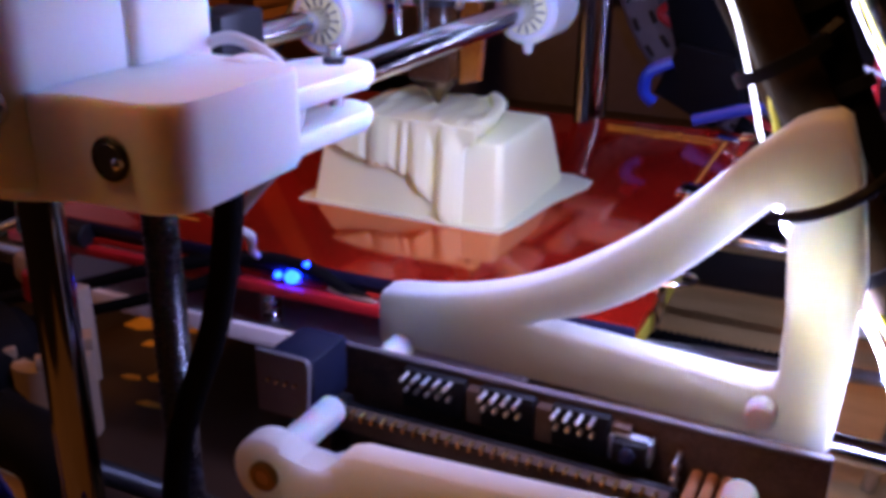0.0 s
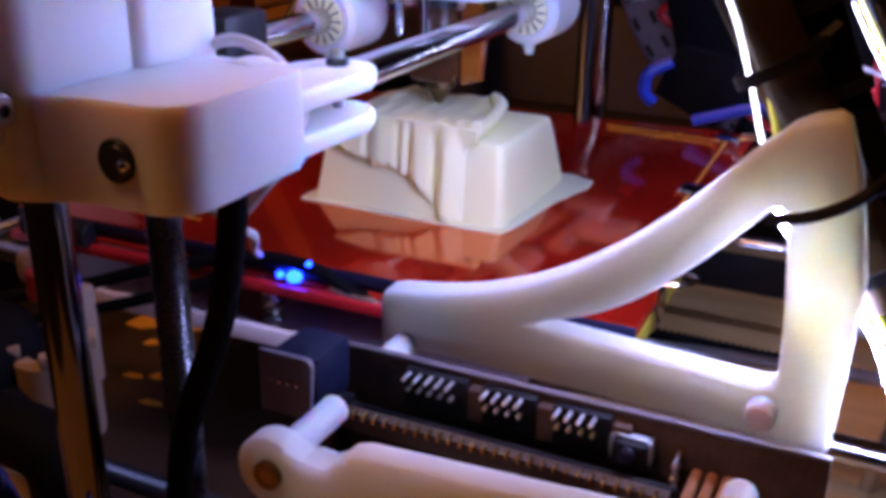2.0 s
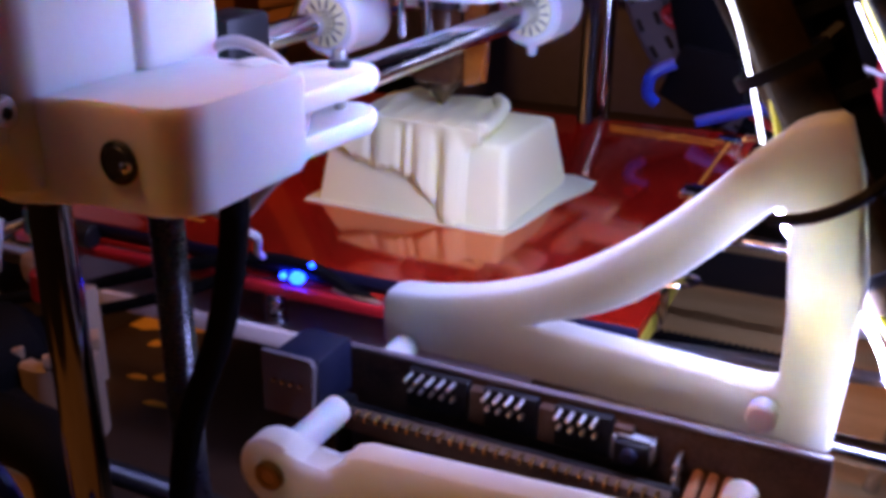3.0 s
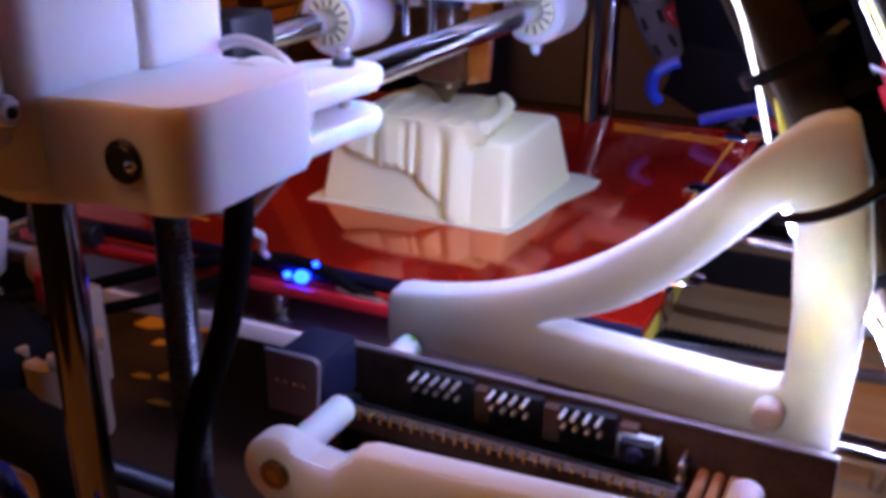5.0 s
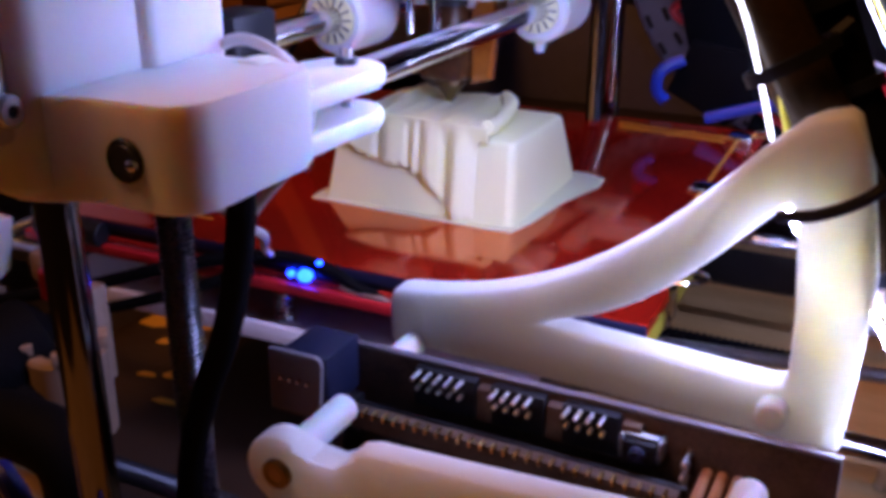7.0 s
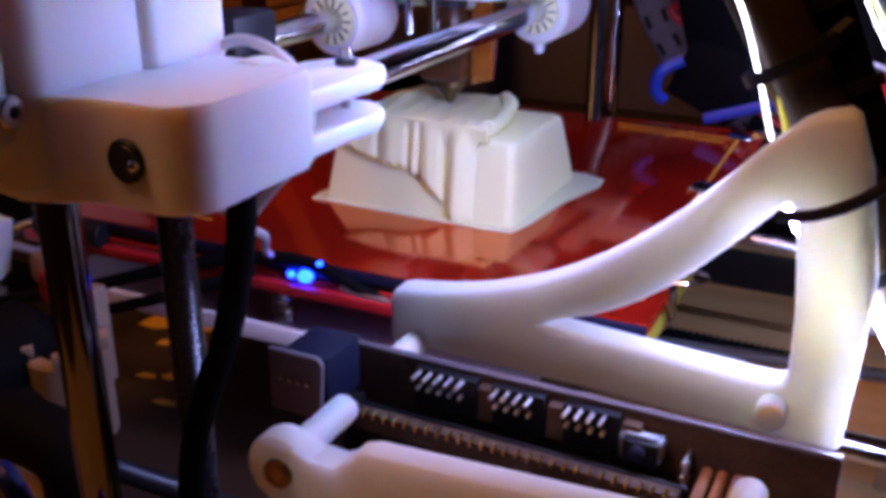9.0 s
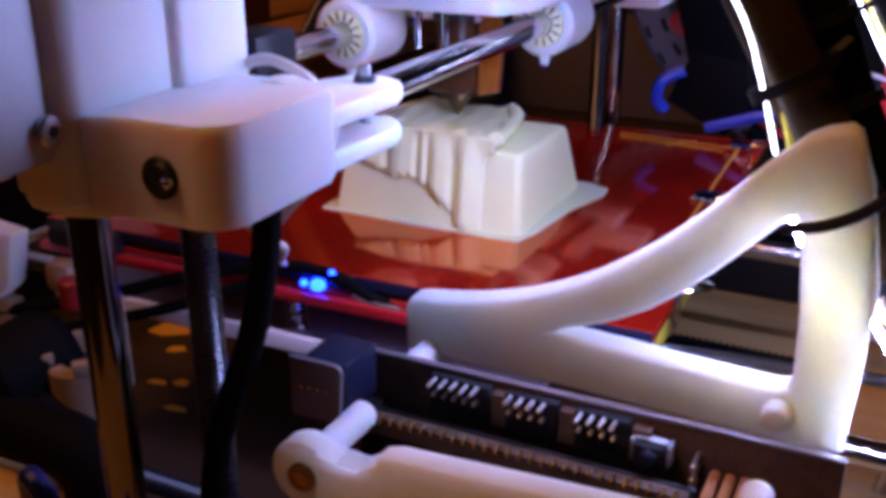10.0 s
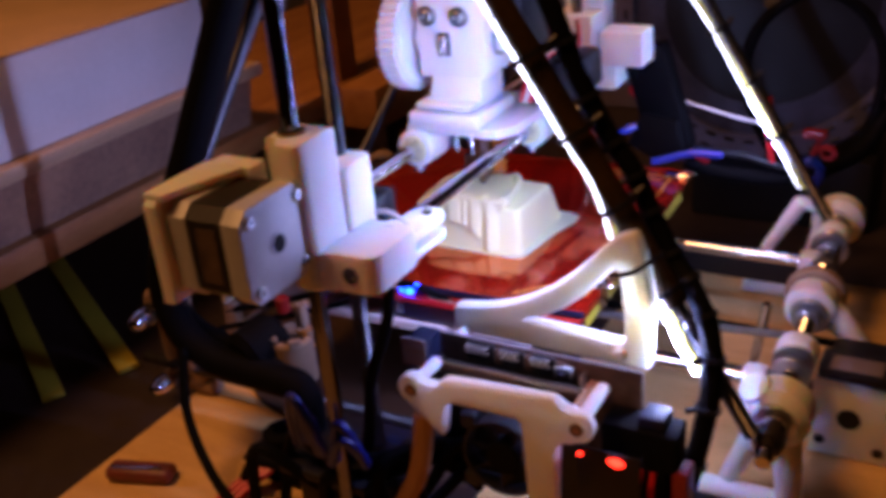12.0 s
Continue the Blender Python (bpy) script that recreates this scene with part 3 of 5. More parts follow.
part("strand", sweep(spline([(-0.1200, 0.1480, 0.1500), (-0.1185, 0.1486, 0.1440), (-0.1112, 0.1492, 0.1398)]), 0.0010, 8), WHITEWIRE, loop)

# the two cross rods, the far end and the carriage
for x in (-0.113, -0.164):
    r = thing("carriage_slide_rod", (x, 0.3, 0.1616), "polished steel rod that carries the print head", "rod", "slide rods of the print head")
    part("bar", rod((x, 0.152 if x > -0.15 else 0.150, 0.1616), (x, 0.470, 0.1616), 0.004, 28), STEEL, r)
idler = thing("far_carriage_end", (-0.127, 0.45, 0.15), "white printed block at the far end of the cross rods", "printer part")
part("block", box((-0.172, 0.432, 0.152), (-0.100, 0.468, 0.176), 0.003), WHITE, idler)
part("bearing_column", box((-0.142, 0.446, 0.160), (-0.114, 0.470, 0.235), 0.002), WHITE, idler)
part("nut_column", box((-0.141, 0.420, 0.160), (-0.112, 0.446, 0.206), 0.002), WHITE, idler)
part("side_block", box((-0.112, 0.428, 0.170), (-0.080, 0.452, 0.194), 0.002), WHITE, idler)

CY = 0.312
head = thing("print_head_carriage", (-0.138, CY, 0.155), "white printed carriage sliding on two rods", "printer part")
part("plate", prism([(-0.170, CY - 0.040), (-0.112, CY - 0.040), (-0.104, CY - 0.028), (-0.104, CY + 0.028), (-0.112, CY + 0.034), (-0.170, CY + 0.034)], "z", 0.1700, 0.1760, 0.0014), WHITE, head)
for x, y0 in ((-0.113, 0.317), (-0.164, 0.268)):
    h = part("bearing_holder", ring((x, y0 + 0.012, 0.1616), (0, 1, 0), 0.0115, 0.0082, 0.0125, 32, 0.0015), WHITE, head)
    br = part("linear_bearing", ring((x, y0, 0.1616), (0, 1, 0), 0.0080, 0.0042, 0.0012, 28), IVORY, h)
    for i in range(14):
        a = 2 * math.pi * i / 14
        u = Vector((math.cos(a), 0, math.sin(a)))
        c = Vector((x, y0 - 0.0013, 0.1616))
        part("slot", sweep([c + u * 0.0046, c + u * 0.0076], 0.00032, 4), BLACK, br)
    part("nub", sweep([(x, y0 + 0.004, 0.1505), (x, y0 + 0.004, 0.1465)], [0.0022, 0.0014], 10), WHITE, h)
part("belt_clamp", box((-0.156, CY - 0.014, 0.163), (-0.128, CY + 0.020, 0.1700), 0.002), WHITE, head)

ext = thing("extruder", (-0.138, 0.30, 0.176), "white printed filament extruder with a large gear", "extruder")
part("base", box((-0.166, 0.266, 0.1762), (-0.120, 0.316, 0.1850), 0.003), WHITE, ext)
part("foot", box((-0.162, 0.268, 0.1850), (-0.124, 0.310, 0.1905), 0.004), WHITE, ext)
part("neck", prism([(-0.156, 0.190), (-0.122, 0.190), (-0.122, 0.205), (-0.152, 0.205)], "y", 0.276, 0.305, 0.001), WHITE, ext)
part("body", prism([(-0.160, 0.203), (-0.120, 0.203), (-0.117, 0.207), (-0.117, 0.249), (-0.160, 0.249)], "y", 0.276, 0.312, 0.0016), WHITE, ext)
part("window", box((-0.146, 0.2745, 0.216), (-0.139, 0.277, 0.229), 0.0006), DARKSTEEL, ext, "dark slot in the extruder body")
part("drive_bolt", rod((-0.1425, 0.2738, 0.217), (-0.1425, 0.2738, 0.228), 0.0024, 14), STEEL, ext)
for x in (-0.152, -0.132):
    part("washer", ring((x, 0.2752, 0.238), (0, 1, 0), 0.0056, 0.0022, 0.0008, 22), ZINC, ext)
    socket_screw(ext, (x, 0.2745, 0.238), (0, -1, 0), 0.0036, 0.0034, ZINC)
N = 39
pts = []
for i in range(N):
    for f, r in ((0.0, 0.0285), (0.3, 0.0312), (0.55, 0.0312), (0.85, 0.0285)):
        a = 2 * math.pi * (i + f) / N
        pts.append((0.292 + r * math.cos(a), 0.2225 + r * math.sin(a)))
gr = part("large_gear", prism(pts, "x", -0.1780, -0.1670, 0.0004, 1), WHITE, ext)
part("gear_rim", ring((-0.1662, 0.292, 0.2225), (1, 0, 0), 0.0265, 0.0215, 0.0010, 40, 0.0006), WHITE, gr)
part("gear_hub", ring((-0.1650, 0.292, 0.2225), (1, 0, 0), 0.0090, 0.004, 0.003, 24, 0.001), WHITE, gr)
part("hobbed_bolt", rod((-0.184, 0.292, 0.2225), (-0.100, 0.292, 0.2225), 0.0038, 18), ZINC, ext)
part("nut", hexnut((-0.112, 0.292, 0.2225), (1, 0, 0), 0.0125, 0.0035), WHITE, ext)
part("washer", ring((-0.1165, 0.292, 0.2225), (1, 0, 0), 0.0088, 0.004, 0.0012, 24), ZINC, ext)
part("bolt_end", rod((-0.108, 0.292, 0.2225), (-0.097, 0.292, 0.2225), 0.0048, 18, 0.001), ZINC, ext)
part("drive_motor", box((-0.158, 0.314, 0.200), (-0.112, 0.352, 0.244), 0.003), BLACK, ext)

hot = thing("hot_end", (-0.138, 0.30, 0.130), "dark brass nozzle with an amber taped heater block", "nozzle")
part("barrel", rod((-0.138, 0.301, 0.151), (-0.138, 0.301, 0.1702), 0.0075, 24), BROWNTAPE, hot)
part("cooling_collar", ring((-0.138, 0.301, 0.1655), (0, 0, 1), 0.0085, 0.006, 0.0012, 24), DARKSTEEL, hot)
part("heater_block", box((-0.1465, 0.293, 0.1385), (-0.1300, 0.310, 0.1515), 0.0025), BROWNTAPE, hot)
part("tape_flap", prism([(-0.1298, 0.1375), (-0.1225, 0.1395), (-0.1215, 0.1550), (-0.1225, 0.1690), (-0.1298, 0.1690)], "y", 0.300, 0.3045, 0.0008), KAPTON, hot)
part("nozzle", sweep([(-0.138, 0.301, 0.1395), (-0.138, 0.301, 0.1368), (-0.138, 0.301, 0.1358), (-0.138, 0.301, 0.1302)], [0.0058, 0.0058, 0.0046, 0.0006], 18), BRASS, hot)
for dx in (-0.006, 0.004):
    part("mount_screw", rod((-0.138 + dx, 0.283, 0.156), (-0.138 + dx, 0.283, 0.172), 0.0012, 10), STEEL, hot)

# ---- heated bed ----
bed = thing("heated_bed", (-0.155, 0.337, 0.060), "red heated print bed with a glass plate on top", "print bed")
BX0, BX1, BY0, BY1 = -0.268, -0.047, 0.231, 0.443


def bedpart(name, bm, mat, label="", parent=None):
    turned(bm, 1.2, "Z", (-0.047, 0.231, 0.09))
    return part(name, bm, mat, parent or bed, label)


pcb = bedpart("heater_board", box((BX0, BY0 - 0.001, 0.0872), (BX1, BY1, 0.0890), 0.0005), REDBED, "glossy red heater board")
bedpart("insulation", box((BX0 + 0.002, BY0 + 0.0005, 0.0891), (BX1 - 0.001, BY0 + 0.012, 0.0909)), BLACK, "black strip under the glass edge")
bedpart("glass_plate", box((BX0 + 0.001, BY0, 0.0911), (BX1 + 0.002, BY1, 0.0950), 0.0004), GLASS, "glass plate with red film below")
bedpart("glass_edge", box((BX0 + 0.001, BY0 - 0.0006, 0.0912), (BX1 + 0.002, BY0 - 0.0001, 0.0946), 0.0001), NAVY, "dark edge of the glass")
base = bedpart("carrier_plate", box((BX0 + 0.004, BY0 - 0.002, 0.0665), (BX1 - 0.03, BY1 - 0.01, 0.0690), 0.0006), ALU, "pale aluminium carrier plate")
# white strip that paints the light on the aluminium plate's front edge
bedpart("lit_lip", box((BX0 + 0.004, BY0 - 0.0045, 0.0652), (-0.1285, BY0 - 0.0021, 0.0712), 0.0005), CARD, "lit front edge of the carrier plate, painted white")
bedpart("side_tape", box((BX1 - 0.0005, BY0 + 0.006, 0.0800), (BX1 + 0.0003, BY1 - 0.02, 0.0868), 0.0002), YELLOW, "yellow tape under the bed edge")
bedpart("edge_rail", box((BX0, BY0 - 0.0045, 0.0835), (BX1 - 0.004, BY0 - 0.001, 0.0872), 0.0006), REDEDGE, "red edge of the heater board")
for x0, y0 in ((-0.165, 0.236), (BX0 + 0.012, BY1 - 0.02), (-0.085, BY1 - 0.02)):
    helix = [(x0 + 0.0032 * math.cos(a), y0 + 0.0032 * math.sin(a), 0.069 + 0.0175 * a / (2 * math.pi * 8)) for a in (2 * math.pi * 8 * i / 112 for i in range(113))]
    bedpart("spring", sweep(helix, 0.00055, 6), STEEL)
    bedpart("levelling_screw", rod((x0, y0, 0.060), (x0, y0, 0.0885), 0.0014, 10), STEEL)
for pts in (((-0.0505, 0.246), (-0.0505, 0.285)), ((-0.062, 0.238), (-0.076, 0.252), (-0.090, 0.238)), ((-0.052, 0.246), (-0.062, 0.238)), ((-0.055, 0.320), (-0.055, 0.430)), ((-0.054, 0.427), (-0.110, 0.432)), ((-0.060, 0.420), (-0.108, 0.426)),
            ((-0.075, 0.432), (-0.085, 0.420)), ((-0.250, 0.300), (-0.205, 0.262)), ((-0.255, 0.310), (-0.200, 0.266)), ((-0.245, 0.262), (-0.205, 0.254)), ((-0.260, 0.25), (-0.20, 0.247))):
    for (x0, y0), (x1, y1) in zip(pts, pts[1:]):
        n = math.hypot(x1 - x0, y1 - y0) / 0.0006
        ux, uy = -(y1 - y0) / n, (x1 - x0) / n
        bedpart("trace", prism([(x0 - ux, y0 - uy), (x1 - ux, y1 - uy), (x1 + ux, y1 + uy), (x0 + ux, y0 + uy)], "z", 0.09501, 0.09506), TRACE, parent=pcb)
for x, y, a in ((-0.052, 0.262, 0), (-0.058, 0.352, 12), (-0.060, 0.431, 30)):
    clip = thing("bed_clip", (x, y, 0.09), "shiny steel spring clip on the bed edge", "clip", "clips on the bed edge")
    bm = box((x - 0.004, y - 0.006, 0.0951), (x + 0.0065, y + 0.006, 0.0962), 0.0005)
    box((x + 0.0055, y - 0.006, 0.082), (x + 0.0066, y + 0.006, 0.0962), 0.0004, bm=bm)
    part("jaw", bm, STEEL, clip)
    part("wire_handle", sweep(spline([(x + 0.006, y - 0.005, 0.0965), (x + 0.013, y - 0.004, 0.0975), (x + 0.016, y, 0.098), (x + 0.013, y + 0.004, 0.0975), (x + 0.006, y + 0.005, 0.0965)], 4), 0.0007, 6), STEEL, clip)
wires = thing("bed_wiring", (-0.15, 0.228, 0.085), "black heater wires with blue indicator light on the bed edge", "wiring")
part("cable", sweep(spline([(-0.285, 0.215, 0.058), (-0.235, 0.216, 0.074), (-0.195, 0.220, 0.088), (-0.165, 0.226, 0.0945), (-0.145, 0.228, 0.0935), (-0.133, 0.229, 0.0885), (-0.125, 0.229, 0.0865)]), 0.0022, 10), RUBBER, wires)
part("cable", sweep(spline([(-0.285, 0.205, 0.050), (-0.235, 0.210, 0.066), (-0.195, 0.214, 0.080), (-0.168, 0.222, 0.091)]), 0.0020, 10), RUBBER, wires)
part("solder_joint", sweep(spline([(-0.139, 0.2275, 0.0885), (-0.131, 0.2275, 0.0868), (-0.122, 0.2275, 0.0866)], 4), [0.0010] * 4 + [0.0017] * 4 + [0.0008], 8), PIN, wires)
for a, r in (((-0.151, 0.2262, 0.0905), 0.0023), ((-0.1565, 0.2266, 0.0900), 0.0012), ((-0.1458, 0.2266, 0.0955), 0.0009)):
    part("blue_light", sweep([(a[0] + r * k, a[1], a[2] + 0.25 * r * k) for k in (-1.2, -0.95, -0.5, 0, 0.5, 0.95, 1.2)], [r * q for q in (0.05, 0.5, 0.85, 0.95, 0.85, 0.5, 0.05)], 12), BLUELED, wires, "glowing blue indicator")

# ---- the printed model on the bed ----
model = thing("printed_model", (-0.143, 0.312, 0.095), "cream plastic printed block with a draped folded top", "printed model")
X0, X1, Y0, Y1 = -0.1775, -0.1045, 0.2795, 0.342
bm = bmesh.new()
lv = [(0.0952, 0.0, 0.0), (0.1000, 0.16, 0.0), (0.1080, 0.44, 0.0), (0.1160, 0.73, 0.0), (0.1218, 0.95, 0.0), (0.1232, 1.0, 0.0005), (0.1238, 1.01, 0.0016)]
rings = []
for z, f, inset in lv:
    x0, x1, y0, y1 = X0 + 0.0050 * f + inset, X1 - 0.0012 * f - inset, Y0 + 0.0035 * f + inset, Y1 - 0.0140 * f - inset
    rr = []
    for cx, cy, a0, r in ((x1 - 0.0034, y0 + 0.0034, 270, 0.0034), (x1 - 0.0016, y1 - 0.0016, 0, 0.0016), (x0 + 0.0014, y1 - 0.0014, 90, 0.0014), (x0 + 0.0014, y0 + 0.0014, 180, 0.0014)):
        rr += [bm.verts.new((p[0], p[1], z)) for p in arc(cx, cy, r, a0, a0 + 90, 5)]
    rings.append(rr)
for a, b in zip(rings, rings[1:]):
    for k in range(len(a)):
        bm.faces.new((a[k], a[(k + 1) % len(a)], b[(k + 1) % len(b)], b[k]))
bm.faces.new(rings[0][::-1])
bm.faces.new(rings[-1])
part("block", bm, IVORY, model, angle=50)
# thin skirt round the foot of the block
sk = [(-0.1825, 0.283), (-0.182, 0.2772), (-0.150, 0.2765), (-0.112, 0.2762), (-0.1035, 0.2768), (-0.1010, 0.288), (-0.0985, 0.315), (-0.0925, 0.336), (-0.0935, 0.345), (-0.102, 0.349), (-0.180, 0.349)]
part("skirt", prism(sk, "z", 0.0951, 0.0957, 0.0002, 1), IVORY, model, "thin plastic skirt stuck to the glass")
# the draped cloth: over the top, down the front in folds to a slanting hem


def along(table, x):
    """Straight steps between the pairs of a short table."""
    if x <= table[0][0]:
        return table[0][1]
    for (xa, va), (xb, vb) in zip(table, table[1:]):
        if x <= xb:
            return va + (vb - va) * (x - xa) / (xb - xa)
    return table[-1][1]


HEM = [(-0.174, 0.1205), (-0.171, 0.1192), (-0.163, 0.1142), (-0.154, 0.1112), (-0.148, 0.1118), (-0.138, 0.1088), (-0.134, 0.1050), (-0.129, 0.0985), (-0.125, 0.0958)]
CREST_FRONT = [(-0.174, 0.1225), (-0.168, 0.1262), (-0.160, 0.1296), (-0.150, 0.1308), (-0.125, 0.1306), (-0.114, 0.1302)]
CREST_BACK = [(-0.174, 0.1240), (-0.168, 0.1280), (-0.156, 0.1318), (-0.150, 0.1300), (-0.142, 0.1296), (-0.135, 0.1304), (-0.128, 0.1302), (-0.122, 0.1262), (-0.114, 0.1245)]
# place, depth and half width of each fold
FOLDS = [(-0.1665, 0.0008, 0.0030), (-0.1558, -0.0013, 0.0014), (-0.1505, 0.0010, 0.0032), (-0.1437, -0.0013, 0.0013), (-0.1414, 0.0006, 0.0009), (-0.1393, -0.0011, 0.0009), (-0.1357, 0.0012, 0.0024), (-0.1298, -0.0024, 0.0015), (-0.1250, 0.0015, 0.0022), (-0.1212, 0.0004, 0.0012)]
bm = bmesh.new()
NU, NV = 130, 44
grid = []
for i in range(NU + 1):
    u = i / NU
    col = []
    for j in range(NV + 1):
        v = j / NV
        if v < 0.45:
            w = v / 0.45
            x = -0.1735 + (0.0520 + 0.0070 * w) * u
            y = 0.3225 - 0.0420 * w + 0.0008 * math.sin(u * 31)
            front, rear = along(CREST_FRONT, x), along(CREST_BACK, x)
            z = rear + (front - rear) * w + 0.0005 * math.sin(x * 900 + 2 * w) * math.sin(w * 7 + u * 5) - 0.0016 * w ** 10 - 0.0012 * (1 - w) ** 6
        else:
            w = (v - 0.45) / 0.55
            side = max(0.0, 1 - w * 4)
            x = -0.1735 + (0.0545 + 0.0045 * side) * u
            top, hem = along(CREST_FRONT, x) - 0.0016, along(HEM, x) + 0.0004 * math.sin(x * 1700)
            z = top - (top - hem) * w
            face = Y0 + 0.122 * (max(z, 0.0952) - 0.0952)
            relief = sum(d * math.exp(-((x - c) / h) ** 2) for c, d, h in FOLDS) * min(1.0, 0.15 + 3.0 * w)
            lap = 0.0021 * min(1.0, max(0.0, (-0.1188 - x) / 0.0040)) + 0.0007
            if w > 0.88:
                lap *= 1 - 0.45 * ((w - 0.88) / 0.12) ** 2
            y = min(face - lap - relief, 0.2805 + 0.004 * w)
            y = y + (0.2805 - y) * max(0.0, 1 - w * 14)
        col.append(bm.verts.new((x, y, z)))
    grid.append(col)
for a, b in zip(grid, grid[1:]):
    for j in range(NV):
        bm.faces.new((a[j], a[j + 1], b[j + 1], b[j]))
edge = [e for e in bm.edges if e.is_boundary]
r = bmesh.ops.extrude_edge_only(bm, edges=edge)
for v in (q for q in r["geom"] if isinstance(q, bmesh.types.BMVert)):
    if v.co.z > 0.1235:
        v.co.z = 0.1232
        v.co.x -= 0.0012 if v.co.x > -0.13 and v.co.y > 0.284 else 0.0
    else:
        v.co.y += 0.0040
        v.co.z -= 0.0002
part("draped_cloth", bm, IVORY, model, "folded cloth shape over the block", 60)
# rolled edge of the cloth where it ends on the bare top
roll = spline([(-0.1150, 0.2815, 0.1285), (-0.1152, 0.2880, 0.1280), (-0.1168, 0.2970, 0.1278), (-0.1180, 0.3060, 0.1285), (-0.1205, 0.3140, 0.1290), (-0.1250, 0.3200, 0.1296)], 6)
part("cloth_edge", sweep(roll, [0.0024 + 0.0006 * math.sin(1.3 * k) * math.cos(0.7 * k) for k in range(len(roll))], 14), IVORY, model)

# ---- electronics on the frame ----
bracket = thing("electronics_bracket", (-0.04, 0.182, 0.103), "white printed triangular bracket tied to the frame leg", "bracket")
outer = [(-0.0935, 0.1040)] + [(-0.0935, 0.1150), (-0.0925, 0.1172), (-0.0900, 0.1180)] + bezier((-0.0900, 0.1180), (-0.0560, 0.1215), (-0.0360, 0.1360), (-0.0145, 0.1605), 18)[1:] + \
    [(-0.0075, 0.1672), (-0.0040, 0.1690), (0.0000, 0.1700), (0.0018, 0.1690), (0.0055, 0.1590), (0.0075, 0.1480), (0.0092, 0.1380), (0.0088, 0.1200), (0.0078, 0.1020)]
inner = [(-0.0560, 0.1164)] + bezier((-0.0558, 0.1174), (-0.0360, 0.1215), (-0.0250, 0.1330), (-0.0090, 0.1510), 14)[1:] + [(-0.0074, 0.1516), (-0.0062, 0.1495), (-0.0042, 0.1300), (-0.0038, 0.1165), (-0.0046, 0.1145), (-0.0068, 0.1138)]


def holed(outer, inner, y0, y1, bevel):
    """A plate with one opening, between two levels of y."""
    bm = bmesh.new()
    vo = [bm.verts.new((u, y0, v)) for u, v in outer]
    vi = [bm.verts.new((u, y0, v)) for u, v in inner]
    eo = [bm.edges.new((vo[k], vo[(k + 1) % len(vo)])) for k in range(len(vo))]
    ei = [bm.edges.new((vi[k], vi[(k + 1) % len(vi)])) for k in range(len(vi))]
    bmesh.ops.triangle_fill(bm, edges=eo + ei, use_beauty=True)
    front = list(bm.faces)
    rim = [e for e in bm.edges if e.is_boundary]
    r = bmesh.ops.extrude_face_region(bm, geom=front)
    moved = [q for q in r["geom"] if isinstance(q, bmesh.types.BMVert)]
    bmesh.ops.translate(bm, verts=moved, vec=(0, y1 - y0, 0))
    if bevel:
        bmesh.ops.recalc_face_normals(bm, faces=bm.faces)
        sharp = [e for e in bm.edges if len(e.link_faces) == 2 and e.calc_face_angle(0) > 1.2]
        bmesh.ops.bevel(bm, geom=sharp, offset=bevel, segments=3, affect="EDGES", profile=0.5)
    return flats(bm, lambda f: abs(f.normal.y) > 0.9999)


plate = part("plate", holed(outer, inner, 0.1775, 0.1855, 0.0013), THINWHITE, bracket, angle=45)
for x, z in ((-0.0870, 0.1046), (-0.0056, 0.1092)):
    part("peg", rod((x, 0.1674 if x < -0.05 else 0.1730, z), (x, 0.1790, z), 0.0031, 18), WHITE, bracket, "short white peg")

mother = thing("controller_board", (-0.045, 0.168, 0.04), "brown controller circuit board with rows of metal pins", "circuit board")
pcbm = part("main_board", box((-0.0960, 0.1655, 0.035), (0.0090, 0.1672, 0.1078), 0.0003), PCB, mother)
part("board_edge", box((-0.0960, 0.1654, 0.1079), (0.0090, 0.1673, 0.1086), 0.0002), PCBGREY, mother)
for x0, n in ((-0.0775, 5), (-0.0592, 4), (-0.0432, 4)):
    so = part("pin_socket", box((x0 - 0.0015, 0.1625, 0.0985), (x0 + n * 0.00254 + 0.0005, 0.1654, 0.1076), 0.0004), BLACK, mother)
    for k in range(n):
        for row, zz in enumerate((0.1070, 0.1036)):
            x = x0 + k * 0.00254
            part("pin", box((x - 0.00042, 0.1586 if row == 0 else 0.1606, zz - 0.00045), (x + 0.00042, 0.1630, zz + 0.00045), 0.0002, 1), PIN, so)
    part("brown_pad", box((x0 + n * 0.00254 + 0.001, 0.1625, 0.0985), (x0 + n * 0.00254 + 0.0050, 0.1654, 0.1065), 0.0003), PCB, mother)
bt = part("reset_button", box((-0.0312, 0.1600, 0.0990), (-0.0242, 0.1654, 0.1046), 0.0006), BLACK, mother, "small push button in a metal clip")
part("plunger", rod((-0.0277, 0.1580, 0.1026), (-0.0277, 0.1602, 0.1026), 0.0017, 14), NAVY, bt)
for x0, x1 in ((-0.0320, -0.0312), (-0.0242, -0.0234)):
    part("clip_leg", box((x0, 0.1612, 0.0998), (x1, 0.1650, 0.1050), 0.0003), PIN, bt)
part("clip_top", box((-0.0311, 0.1618, 0.1047), (-0.0243, 0.1640, 0.1053), 0.0003), PIN, bt)
for k in range(4):
    part("pin", box((-0.0190, 0.1590, 0.0930 + k * 0.003), (-0.0180, 0.1654, 0.0942 + k * 0.003), 0.0002, 1), PIN, mother)
part("lower_board", box((-0.0930, 0.1570, 0.030), (-0.0170, 0.1585, 0.0990), 0.0003), BLACK, mother)
hs = part("header_strip", box((-0.0900, 0.1535, 0.0945), (-0.0180, 0.1568, 0.0990), 0.0003), PCB, mother)
